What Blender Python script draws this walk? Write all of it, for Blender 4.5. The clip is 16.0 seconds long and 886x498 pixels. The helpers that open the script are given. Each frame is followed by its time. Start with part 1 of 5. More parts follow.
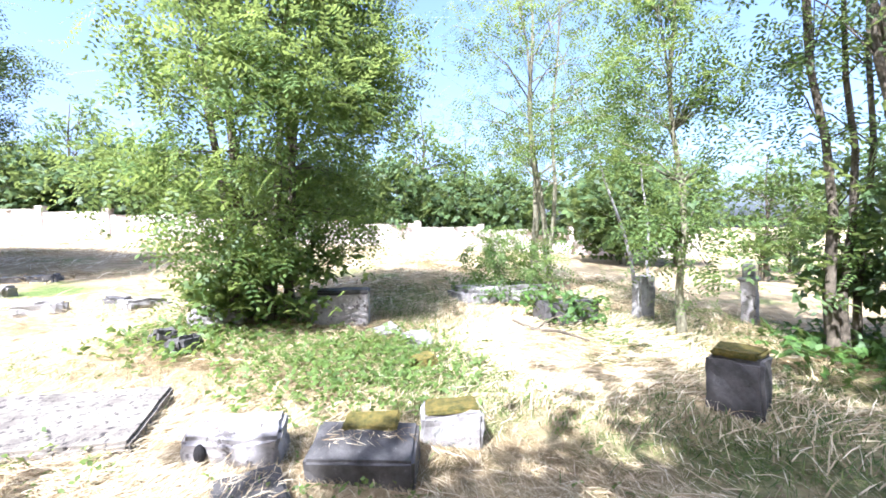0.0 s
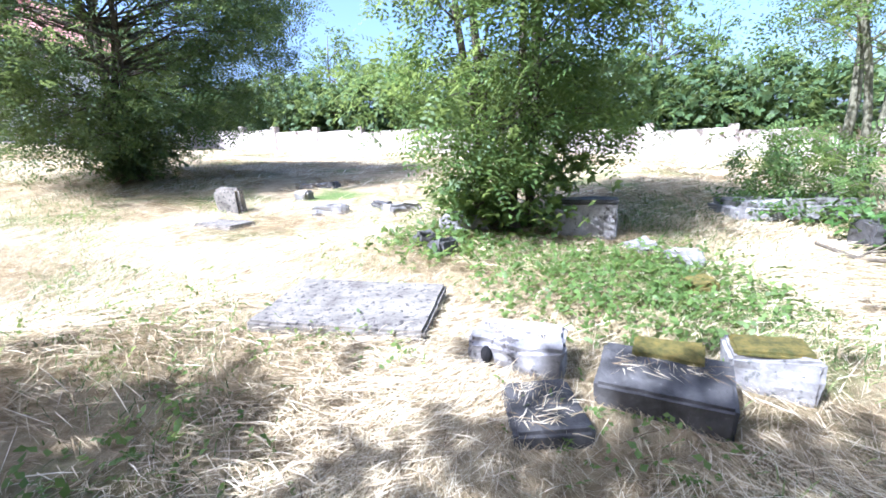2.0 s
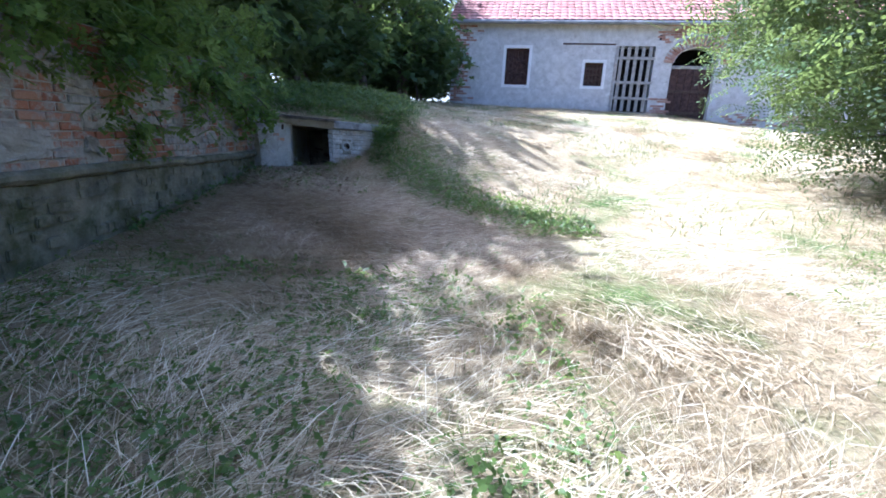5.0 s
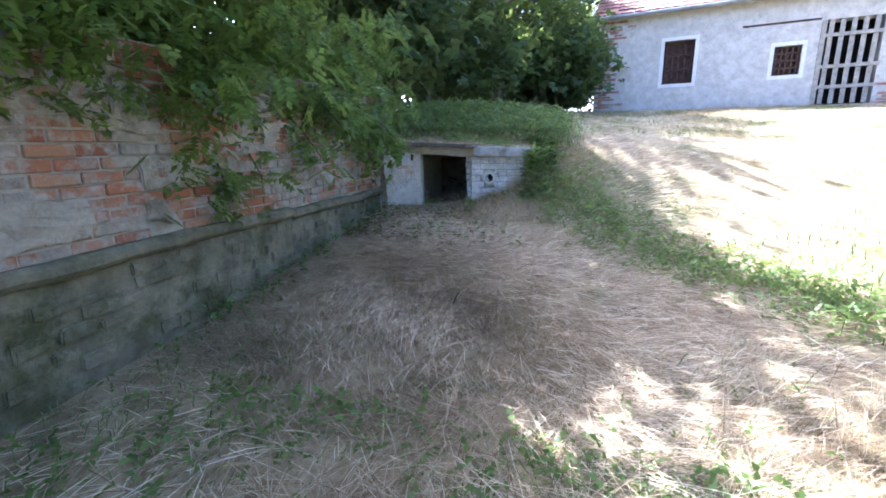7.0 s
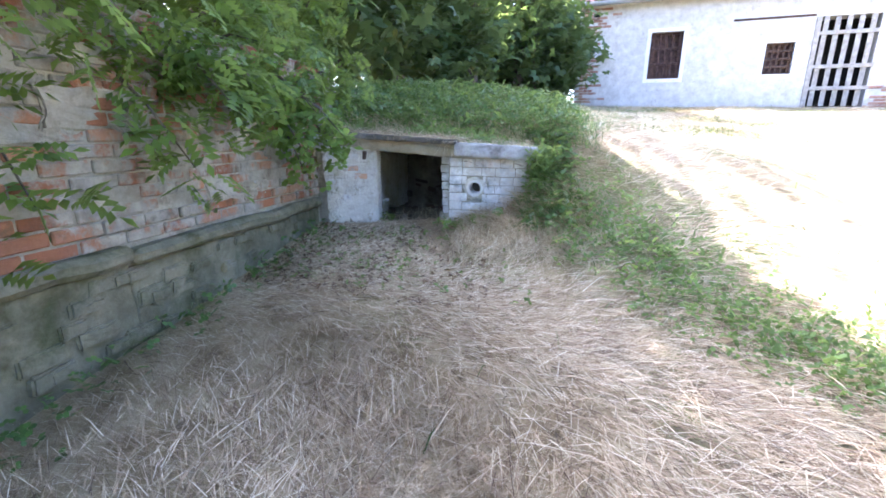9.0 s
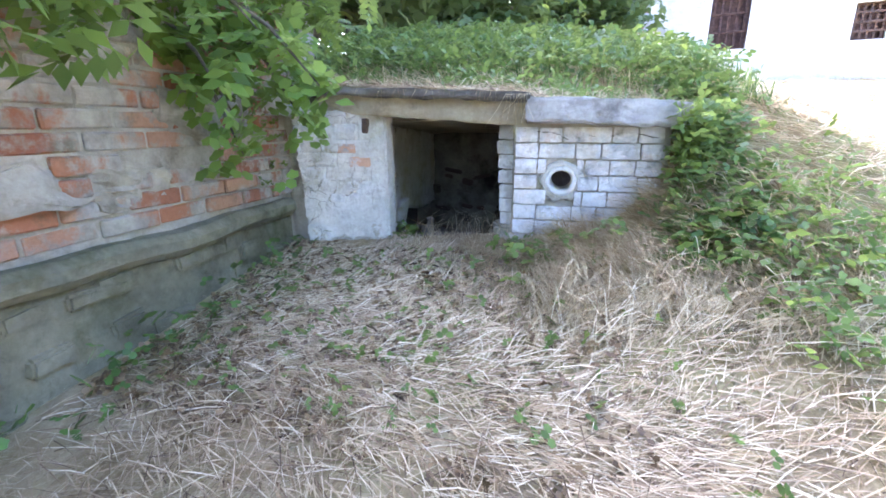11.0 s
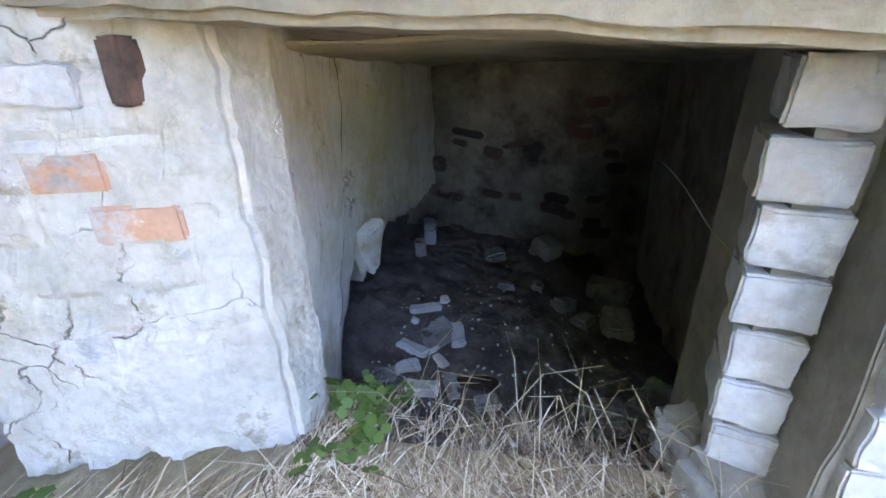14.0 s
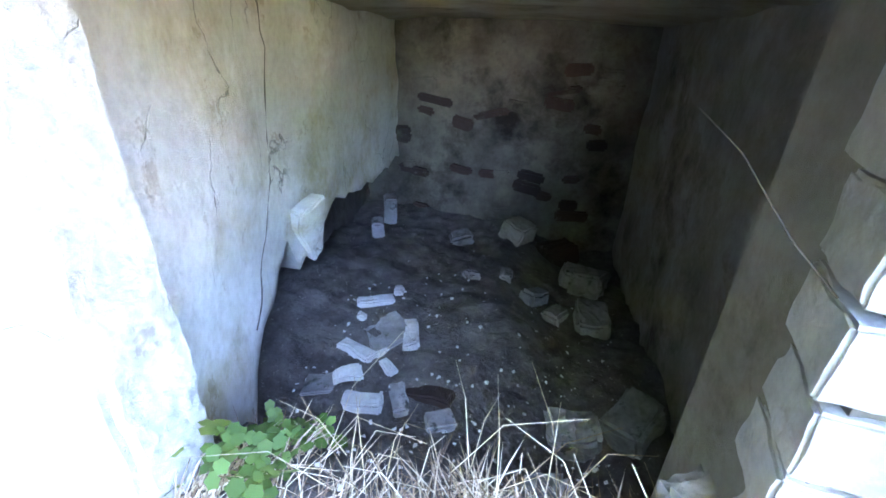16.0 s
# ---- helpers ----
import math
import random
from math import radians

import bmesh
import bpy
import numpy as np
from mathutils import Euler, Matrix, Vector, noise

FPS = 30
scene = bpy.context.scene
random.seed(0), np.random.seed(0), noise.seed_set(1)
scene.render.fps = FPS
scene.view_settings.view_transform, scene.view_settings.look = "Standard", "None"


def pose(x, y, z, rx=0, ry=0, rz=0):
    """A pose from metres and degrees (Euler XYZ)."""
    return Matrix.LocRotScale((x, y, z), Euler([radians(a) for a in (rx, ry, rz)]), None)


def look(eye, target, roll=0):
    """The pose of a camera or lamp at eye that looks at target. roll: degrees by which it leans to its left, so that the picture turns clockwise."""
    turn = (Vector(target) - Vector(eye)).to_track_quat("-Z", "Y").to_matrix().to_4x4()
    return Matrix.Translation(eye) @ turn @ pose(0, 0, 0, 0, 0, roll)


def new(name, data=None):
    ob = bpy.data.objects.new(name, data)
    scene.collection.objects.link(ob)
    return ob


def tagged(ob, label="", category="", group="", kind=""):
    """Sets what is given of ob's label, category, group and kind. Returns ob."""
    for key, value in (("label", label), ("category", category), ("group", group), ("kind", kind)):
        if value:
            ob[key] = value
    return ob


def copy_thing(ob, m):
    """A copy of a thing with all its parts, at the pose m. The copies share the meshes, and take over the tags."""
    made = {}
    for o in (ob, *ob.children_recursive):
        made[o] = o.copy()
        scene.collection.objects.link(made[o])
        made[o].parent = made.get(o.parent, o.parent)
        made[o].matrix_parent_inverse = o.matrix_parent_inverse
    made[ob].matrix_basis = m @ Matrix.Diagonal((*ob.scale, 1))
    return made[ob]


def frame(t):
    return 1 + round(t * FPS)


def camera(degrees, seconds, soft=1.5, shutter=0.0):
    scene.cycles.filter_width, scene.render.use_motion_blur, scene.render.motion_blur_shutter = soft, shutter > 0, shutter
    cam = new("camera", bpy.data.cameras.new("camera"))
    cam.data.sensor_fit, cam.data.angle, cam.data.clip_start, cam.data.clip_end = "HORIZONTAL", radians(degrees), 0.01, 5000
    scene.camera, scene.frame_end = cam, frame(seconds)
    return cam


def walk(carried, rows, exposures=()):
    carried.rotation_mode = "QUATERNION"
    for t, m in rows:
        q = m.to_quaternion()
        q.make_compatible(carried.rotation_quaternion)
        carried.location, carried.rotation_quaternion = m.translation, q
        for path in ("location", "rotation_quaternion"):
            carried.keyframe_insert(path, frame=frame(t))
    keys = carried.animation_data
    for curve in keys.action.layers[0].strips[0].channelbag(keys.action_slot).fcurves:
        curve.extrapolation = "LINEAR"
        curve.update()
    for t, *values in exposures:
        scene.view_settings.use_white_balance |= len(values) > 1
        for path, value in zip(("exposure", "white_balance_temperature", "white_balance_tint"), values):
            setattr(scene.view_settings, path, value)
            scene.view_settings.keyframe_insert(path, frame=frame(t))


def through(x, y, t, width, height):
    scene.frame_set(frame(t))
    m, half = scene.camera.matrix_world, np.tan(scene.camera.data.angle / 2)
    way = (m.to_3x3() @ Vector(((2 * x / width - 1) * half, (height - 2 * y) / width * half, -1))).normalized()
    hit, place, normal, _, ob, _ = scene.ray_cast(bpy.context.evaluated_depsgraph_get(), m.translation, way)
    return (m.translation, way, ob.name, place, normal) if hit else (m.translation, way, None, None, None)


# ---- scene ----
# ---- camera and walk ----
cam = camera(90.0, 16.0, soft=1.7)
PATH = [  # seconds, eye, yaw, pitch, roll
    (0.0, 1.553, -11.717, 0.630, -101.15, -2.52, -0.63),
    (0.5, 1.574, -11.589, 0.656, -91.01, -4.18, -0.89),
    (1.0, 1.622, -11.501, 0.665, -84.44, -9.20, -2.20),
    (1.5, 1.709, -11.364, 0.636, -80.63, -14.22, -2.74),
    (2.0, 1.917, -11.250, 0.557, -74.22, -13.10, -2.81),
    (2.5, 2.079, -11.190, 0.483, -54.80, -9.42, -1.09),
    (3.0, 2.280, -10.716, 0.647, -39.14, -12.44, 0.94),
    (3.5, 2.474, -10.162, 0.653, -24.70, -12.33, 3.43),
    (4.0, 2.628, -9.575, 0.691, -13.14, -11.80, 3.14),
    (4.5, 2.581, -8.833, 0.773, -6.08, -14.27, 0.08),
    (5.0, 2.550, -8.159, 0.799, 0.25, -14.84, 2.83),
    (7.5, 1.749, -5.727, 0.953, 17.88, -12.80, -1.79),
    (8.0, 1.649, -5.222, 0.972, 14.48, -13.00, 0.69),
    (8.5, 1.448, -4.792, 0.974, 11.97, -15.39, -0.02),
    (9.0, 1.342, -4.343, 0.947, 12.44, -14.35, 0.93),
    (11.5, 0.613, -1.959, 0.723, 17.72, -16.45, -1.13),
    (12.0, 0.553, -1.388, 0.806, 22.37, -20.07, -1.63),
    (12.5, 0.446, -1.148, 0.769, 21.59, -22.30, -0.89),
    (13.0, 0.315, -0.897, 0.780, 18.12, -23.34, -1.25),
    (13.5, 0.221, -0.702, 0.752, 16.61, -24.67, -1.10),
    (14.0, 0.114, -0.506, 0.760, 15.43, -24.43, -1.58),
    (14.5, 0.048, -0.424, 0.736, 13.14, -25.77, -1.05),
    (15.0, 0.027, -0.361, 0.714, 12.98, -26.28, -3.45),
    (15.5, 0.013, -0.297, 0.673, 9.49, -27.42, -3.98),
    (16.0, 0.112, -0.243, 0.679, 11.60, -27.65, 1.52),
]


def aim(x, y, z, yaw, pitch, roll):
    a, b = radians(yaw), radians(pitch)
    return look((x, y, z), (x - math.sin(a) * math.cos(b), y + math.cos(a) * math.cos(b), z + math.sin(b)), roll)


walk(cam, [(r[0], aim(*r[1:])) for r in PATH],
     exposures=[(0.0, 2.25, 5350, 19), (1.5, 2.05, 5050, 19), (2.6, 1.9, 4800, 18), (3.5, 1.95, 4700, 18), (5.0, 1.95, 4700, 18),
                (7.5, 3.3, 5200, 18), (9.0, 3.85, 5350, 20), (11.5, 4.7, 5600, 21), (13.0, 5.15, 5850, 23), (13.6, 5.3, 5900, 24), (14.5, 6.1, 5950, 24), (16.0, 7.1, 5500, 22)])

# ---- world and sun ----
SUN_EL, SUN_AZ = radians(49), math.atan2(-0.81, 0.59)
world = bpy.data.worlds.new("sky")
scene.world = world
world.use_nodes = True
wn = world.node_tree
sky = wn.nodes.new("ShaderNodeTexSky")
sky.sky_type, sky.sun_disc, sky.sun_elevation, sky.sun_rotation = "NISHITA", False, SUN_EL, SUN_AZ % (2 * math.pi)
sky.air_density, sky.dust_density, sky.ozone_density = 0.8, 4.5, 1.0
wn.nodes["Background"].inputs["Strength"].default_value = 0.12
wn.links.new(sky.outputs["Color"], wn.nodes["Background"].inputs["Color"])
sun = new("sun", bpy.data.lights.new("sun", "SUN"))
sun.data.energy, sun.data.angle, sun.data.color = 5.0, radians(0.6), (1.0, 0.94, 0.84)
sun.matrix_world = look((math.sin(SUN_AZ) * math.cos(SUN_EL) * 30, math.cos(SUN_AZ) * math.cos(SUN_EL) * 30, math.sin(SUN_EL) * 30), (0, 0, 0))


# ---- materials ----
class Nodes:
    """A short way to write a node material."""

    def __init__(self, name, rough=0.85, metal=0.0):
        self.mat = bpy.data.materials.new(name)
        self.mat.use_nodes = True
        self.t = self.mat.node_tree
        self.b = self.t.nodes["Principled BSDF"]
        self.b.inputs["Roughness"].default_value, self.b.inputs["Metallic"].default_value = rough, metal
        self.b.inputs["Specular IOR Level"].default_value = 0.3
        self.pos = self.n("ShaderNodeNewGeometry").outputs["Position"]

    def n(self, kind):
        return self.t.nodes.new(kind)

    def link(self, a, b):
        self.t.links.new(a, b)

    def noise(self, scale, detail=4.0, rough=0.6, vec=None, lo=0.35, hi=0.65):
        x = self.n("ShaderNodeTexNoise")
        x.inputs["Scale"].default_value, x.inputs["Detail"].default_value, x.inputs["Roughness"].default_value = scale, detail, rough
        self.link(vec or self.pos, x.inputs["Vector"])
        r = self.n("ShaderNodeMapRange")
        r.inputs["From Min"].default_value, r.inputs["From Max"].default_value = lo, hi
        self.link(x.outputs["Fac"], r.inputs["Value"])
        return r.outputs["Result"]

    def ramp(self, fac, stops):
        x = self.n("ShaderNodeValToRGB")
        e = x.color_ramp.elements
        while len(e) < len(stops):
            e.new(0.5)
        for k, (p, c) in zip(e, stops):
            k.position, k.color = p, (*c, 1)
        self.link(fac, x.inputs["Fac"])
        return x.outputs["Color"]

    def mix(self, fac, a, b, kind="MIX"):
        x = self.n("ShaderNodeMix")
        x.data_type, x.blend_type = "RGBA", kind
        for value, slot in ((fac, 0), (a, 6), (b, 7)):
            if isinstance(value, (int, float)):
                x.inputs[slot].default_value = value
            elif isinstance(value, tuple):
                x.inputs[slot].default_value = (*value, 1)
            else:
                self.link(value, x.inputs[slot])
        return x.outputs[2]

    def bump(self, height, strength=0.4, distance=0.01):
        x = self.n("ShaderNodeBump")
        x.inputs["Strength"].default_value, x.inputs["Distance"].default_value = strength, distance
        self.link(height, x.inputs["Height"])
        self.link(x.outputs["Normal"], self.b.inputs["Normal"])

    def stretch(self, sx, sy, sz):
        x = self.n("ShaderNodeMapping")
        x.inputs["Scale"].default_value = (sx, sy, sz)
        self.link(self.pos, x.inputs["Vector"])
        return x.outputs["Vector"]

    def done(self, colour):
        self.link(colour, self.b.inputs["Base Color"])
        return self.mat


def lobed_outline(n=11, depth=0.22):
    """A rounded leaf with lobes, as an outline from its stalk."""
    out = []
    for i in range(n):
        a = 2 * math.pi * i / n + math.pi
        r = 0.5 * (1 - depth * (i % 2))
        out.append((0.5 + r * math.cos(a), 0.95 * r * math.sin(a)))
    return out


def stone_mat(name, a, b, spot=None, scale=6.0, spot_scale=18.0, spot_lo=0.55, rough=0.85, bump=0.5):
    m = Nodes(name, rough)
    c = m.ramp(m.noise(scale, 6, 0.65), [(0.0, a), (1.0, b)])
    c = m.mix(m.noise(scale * 11, 5, 0.7, lo=0.3, hi=0.7), c, m.mix(0.5, c, (0.5, 0.5, 0.5), "MULTIPLY"))
    if spot:
        c = m.mix(m.noise(spot_scale, 5, 0.7, lo=spot_lo, hi=spot_lo + 0.06), c, spot)
    m.bump(m.noise(scale * 7, 8, 0.7, lo=0, hi=1), bump, 0.02)
    return m.done(c)


def leaf_mat(name, dark, light, through=0.45, tint=(0.42, 0.50, 0.12)):
    m = Nodes(name, 0.5)
    r = m.n("ShaderNodeNewGeometry").outputs["Random Per Island"]
    c = m.ramp(r, [(0.0, dark), (0.55, tuple((p + q) / 2 for p, q in zip(dark, light))), (1.0, light)])
    c = m.mix(m.noise(0.9, 3, lo=0.3, hi=0.7), c, m.mix(0.55, c, (0.75, 0.85, 0.55), "MULTIPLY"))
    m.link(c, m.b.inputs["Base Color"])
    tr = m.n("ShaderNodeBsdfTranslucent")
    m.link(m.mix(0.55, c, tint), tr.inputs["Color"])
    mx = m.n("ShaderNodeMixShader")
    mx.inputs["Fac"].default_value = through
    m.link(m.b.outputs["BSDF"], mx.inputs[1])
    m.link(tr.outputs["BSDF"], mx.inputs[2])
    m.link(mx.outputs["Shader"], m.t.nodes["Material Output"].inputs["Surface"])
    return m.mat


def ground_mat():
    m = Nodes("ground", 0.95)
    straw = m.ramp(m.noise(3.0, 8, 0.75, lo=0.3, hi=0.7), [(0.0, (0.22, 0.165, 0.09)), (0.45, (0.42, 0.33, 0.19)), (1.0, (0.60, 0.51, 0.32))])
    fine = m.noise(1.0, 10, 0.8, m.stretch(26, 9, 9), 0.3, 0.7)
    straw = m.mix(fine, m.mix(0.6, straw, (0.45, 0.4, 0.33), "MULTIPLY"), straw)
    green = m.ramp(m.noise(22, 6, 0.7), [(0.0, (0.05, 0.085, 0.02)), (1.0, (0.16, 0.22, 0.05))])
    c = m.mix(m.noise(0.55, 6, 0.65, lo=0.50, hi=0.66), straw, green)
    m.bump(m.noise(14, 9, 0.75, lo=0, hi=1), 0.9, 0.06)
    return m.done(c)


def blade_mat(name, stops, rough=0.65, through=0.25):
    m = Nodes(name, rough)
    r = m.n("ShaderNodeNewGeometry").outputs["Random Per Island"]
    c = m.ramp(r, stops)
    m.link(c, m.b.inputs["Base Color"])
    tr = m.n("ShaderNodeBsdfTranslucent")
    m.link(c, tr.inputs["Color"])
    mx = m.n("ShaderNodeMixShader")
    mx.inputs["Fac"].default_value = through
    m.link(m.b.outputs["BSDF"], mx.inputs[1])
    m.link(tr.outputs["BSDF"], mx.inputs[2])
    m.link(mx.outputs["Shader"], m.t.nodes["Material Output"].inputs["Surface"])
    return m.mat


def brick_mat(name, stops, wash, wash_lo, wash_scale=3.0):
    """Bricks that differ one from the next, under the rest of a lime wash."""
    m = Nodes(name, 0.92)
    r = m.n("ShaderNodeObjectInfo").outputs["Random"]
    c = m.ramp(r, stops)
    c = m.mix(m.noise(45, 6, 0.7, lo=0.3, hi=0.7), m.mix(0.5, c, (0.6, 0.55, 0.5), "MULTIPLY"), c)
    w = m.ramp(m.noise(9, 6, 0.7), [(0.0, tuple(v * 0.55 for v in wash)), (1.0, wash)])
    c = m.mix(m.noise(wash_scale, 7, 0.7, lo=wash_lo, hi=wash_lo + 0.08), c, w)
    c = m.mix(m.noise(7, 5, 0.7, lo=0.56, hi=0.8), c, (0.10, 0.10, 0.07))
    m.bump(m.mix(0.5, m.noise(20, 8, 0.75, lo=0, hi=1), m.noise(70, 8, 0.8, lo=0, hi=1)), 0.9, 0.022)
    return m.done(c)


def plaster_mat(name, a, b, stain, stain_lo=0.55, dirt=0.7, relief=0.03, cracks=0.0):
    m = Nodes(name, 0.93)
    c = m.ramp(m.noise(3.5, 7, 0.65), [(0.0, a), (1.0, b)])
    c = m.mix(m.noise(2.2, 6, 0.7, lo=stain_lo, hi=stain_lo + 0.16), c, stain)
    c = m.mix(m.noise(38, 6, 0.75, lo=0.25, hi=0.6), m.mix(0.45, c, (0.55, 0.5, 0.42), "MULTIPLY"), c)
    c = m.mix(m.noise(9, 7, 0.75, lo=0.56, hi=0.72), c, m.mix(dirt, c, (0.5, 0.46, 0.4), "MULTIPLY"))
    h = m.mix(0.45, m.noise(11, 9, 0.7, lo=0, hi=1), m.noise(42, 9, 0.8, lo=0, hi=1))
    if cracks:
        # fine cracks on a warped net, open only here and there
        warp = m.n("ShaderNodeMix")
        warp.data_type = "VECTOR"
        warp.inputs[0].default_value = 0.10
        wn = m.n("ShaderNodeTexNoise")
        wn.inputs["Scale"].default_value, wn.inputs["Detail"].default_value = 9.0, 6.0
        m.link(m.pos, wn.inputs["Vector"])
        m.link(m.pos, warp.inputs[4])
        m.link(wn.outputs["Color"], warp.inputs[5])
        v = m.n("ShaderNodeTexVoronoi")
        v.feature = "DISTANCE_TO_EDGE"
        v.inputs["Scale"].default_value = cracks
        m.link(warp.outputs[1], v.inputs["Vector"])
        line = m.ramp(v.outputs["Distance"], [(0.0, (1, 1, 1)), (0.009, (0, 0, 0))])
        line = m.mix(m.noise(3.1, 4, 0.6, lo=0.50, hi=0.58), (0.0, 0.0, 0.0), line)
        c = m.mix(line, c, (0.16, 0.145, 0.12))
        h = m.mix(line, h, (0.0, 0.0, 0.0))
        # spalled flakes show the grey coat below
        c = m.mix(m.noise(6.5, 8, 0.75, lo=0.60, hi=0.625), c, m.mix(0.6, c, (0.62, 0.55, 0.44), "MULTIPLY"))
    m.bump(h, 0.9, relief)
    return m.done(c)


def roof_mat():
    m = Nodes("roof tiles", 0.85)
    r = m.n("ShaderNodeNewGeometry").outputs["Random Per Island"]
    c = m.ramp(r, [(0.0, (0.38, 0.17, 0.135)), (0.6, (0.44, 0.21, 0.17)), (1.0, (0.48, 0.25, 0.21))])
    c = m.mix(m.noise(1.2, 6, 0.7, lo=0.5, hi=0.75), c, (0.36, 0.22, 0.18))
    m.bump(m.noise(40, 5, lo=0, hi=1), 0.3, 0.01)
    return m.done(c)


M_GROUND = ground_mat()
M_HAY = blade_mat("dry hay", [(0.0, (0.17, 0.12, 0.065)), (0.3, (0.42, 0.33, 0.19)), (0.7, (0.62, 0.53, 0.34)), (1.0, (0.78, 0.71, 0.53))])
M_GREEN = blade_mat("green grass", [(0.0, (0.05, 0.09, 0.02)), (0.6, (0.13, 0.19, 0.05)), (1.0, (0.27, 0.31, 0.10))], 0.55, 0.35)
M_HERB = leaf_mat("herb leaves", (0.05, 0.095, 0.025), (0.15, 0.23, 0.065))
M_IVY = leaf_mat("ivy leaves", (0.03, 0.07, 0.02), (0.09, 0.17, 0.04), 0.3)
M_LEAF = leaf_mat("robinia leaves", (0.042, 0.085, 0.028), (0.135, 0.205, 0.062))
M_LEAF_DARK = leaf_mat("wood leaves", (0.035, 0.065, 0.03), (0.10, 0.155, 0.065), 0.35)
M_ELDER = leaf_mat("elder leaves", (0.045, 0.09, 0.025), (0.15, 0.25, 0.05), 0.45)
# lighter than the elder: sun on the bough is put into the green
M_MAPLE_SUNLIT = leaf_mat("sunlit maple leaves", (0.08, 0.15, 0.035), (0.19, 0.31, 0.07), 0.5)
M_BARK = stone_mat("bark", (0.06, 0.05, 0.035), (0.19, 0.16, 0.115), scale=9, bump=1.0)
M_BARK_PALE = stone_mat("pale bark", (0.13, 0.125, 0.08), (0.30, 0.28, 0.19), scale=8, bump=0.8)
M_HOUSE = plaster_mat("house plaster", (0.50, 0.49, 0.465), (0.68, 0.67, 0.65), (0.38, 0.36, 0.33), 0.57)
M_TRIM = plaster_mat("white surround", (0.78, 0.78, 0.77), (0.84, 0.84, 0.83), (0.7, 0.7, 0.68), 0.7)
M_BRICK = brick_mat("red brick", [(0.0, (0.26, 0.105, 0.06)), (0.5, (0.37, 0.165, 0.09)), (1.0, (0.41, 0.25, 0.16))], (0.42, 0.39, 0.33), 0.462, 2.6)
M_BRICK_HOUSE = brick_mat("house brick", [(0.0, (0.33, 0.17, 0.12)), (1.0, (0.46, 0.30, 0.23))], (0.6, 0.58, 0.54), 0.55, 2.0)
M_BRICK_WHITE = brick_mat("lime-washed brick", [(0.0, (0.60, 0.57, 0.52)), (0.9, (0.74, 0.72, 0.68)), (1.0, (0.62, 0.52, 0.44))], (0.80, 0.79, 0.77), 0.44, 5.0)
M_BRICK_RAW = brick_mat("bare orange brick", [(0.0, (0.56, 0.31, 0.19)), (1.0, (0.60, 0.37, 0.24))], (0.66, 0.60, 0.54), 0.50, 11.0)
M_MORTAR = plaster_mat("old mortar", (0.27, 0.25, 0.20), (0.46, 0.43, 0.36), (0.18, 0.165, 0.125), 0.55)
M_MORTAR_DARK = plaster_mat("dark joint", (0.10, 0.09, 0.075), (0.24, 0.22, 0.19), (0.07, 0.065, 0.05), 0.5)
M_PIER = plaster_mat("lime plaster", (0.44, 0.425, 0.365), (0.66, 0.64, 0.585), (0.40, 0.375, 0.27), 0.54, cracks=5.5)
M_PLINTH = plaster_mat("mossy plinth", (0.11, 0.107, 0.068), (0.26, 0.245, 0.168), (0.07, 0.08, 0.03), 0.50)
M_CONCRETE = plaster_mat("weathered concrete", (0.27, 0.27, 0.265), (0.54, 0.54, 0.53), (0.09, 0.088, 0.08), 0.54)
M_LINTEL = plaster_mat("stained lintel", (0.30, 0.26, 0.18), (0.43, 0.385, 0.285), (0.15, 0.12, 0.08), 0.55)
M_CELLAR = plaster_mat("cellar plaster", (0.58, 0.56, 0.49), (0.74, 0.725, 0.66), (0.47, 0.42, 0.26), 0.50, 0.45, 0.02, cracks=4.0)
# darker copy of the plaster, with the east side's shade in its colour
M_CELLAR_DARK = plaster_mat("shade-toned cellar wall", (0.22, 0.205, 0.16), (0.40, 0.37, 0.305), (0.10, 0.08, 0.06), 0.53)
# mortar grey toned down, so the dark of the cellar is in the colour
M_BACKWALL = plaster_mat("dark-toned stone wall", (0.085, 0.078, 0.06), (0.21, 0.193, 0.145), (0.025, 0.02, 0.017), 0.5)
M_DARKBRICK = brick_mat("dark brown brick", [(0.0, (0.04, 0.03, 0.025)), (1.0, (0.09, 0.055, 0.042))], (0.15, 0.13, 0.11), 0.62, 9.0)
M_SOIL = stone_mat("cellar soil", (0.09, 0.08, 0.07), (0.19, 0.17, 0.15), (0.34, 0.31, 0.27), 9, 60, 0.62, bump=1.0)
M_RUBBLE = plaster_mat("plaster rubble", (0.50, 0.49, 0.46), (0.66, 0.65, 0.62), (0.30, 0.28, 0.25), 0.6)
M_SLAB = stone_mat("lichened slab", (0.12, 0.108, 0.09), (0.27, 0.245, 0.205), (0.035, 0.032, 0.03), 5, 22, 0.55)
M_DARKSTONE = stone_mat("dark granite", (0.040, 0.038, 0.037), (0.115, 0.11, 0.105), (0.30, 0.28, 0.26), 5, 20, 0.66, 0.55)
M_GREYSTONE = stone_mat("grey limestone", (0.17, 0.16, 0.15), (0.36, 0.35, 0.33), (0.10, 0.10, 0.09), 5, 14, 0.58)
M_WHITESTONE = stone_mat("white marble", (0.20, 0.19, 0.18), (0.42, 0.40, 0.385), (0.10, 0.09, 0.085), 4, 9, 0.56)
M_MOSS = stone_mat("moss", (0.07, 0.075, 0.015), (0.22, 0.17, 0.04), None, 18, bump=1.0)
M_GARDENWALL = plaster_mat("garden wall render", (0.38, 0.33, 0.29), (0.56, 0.50, 0.46), (0.24, 0.19, 0.16), 0.54)
M_ROOF = roof_mat()
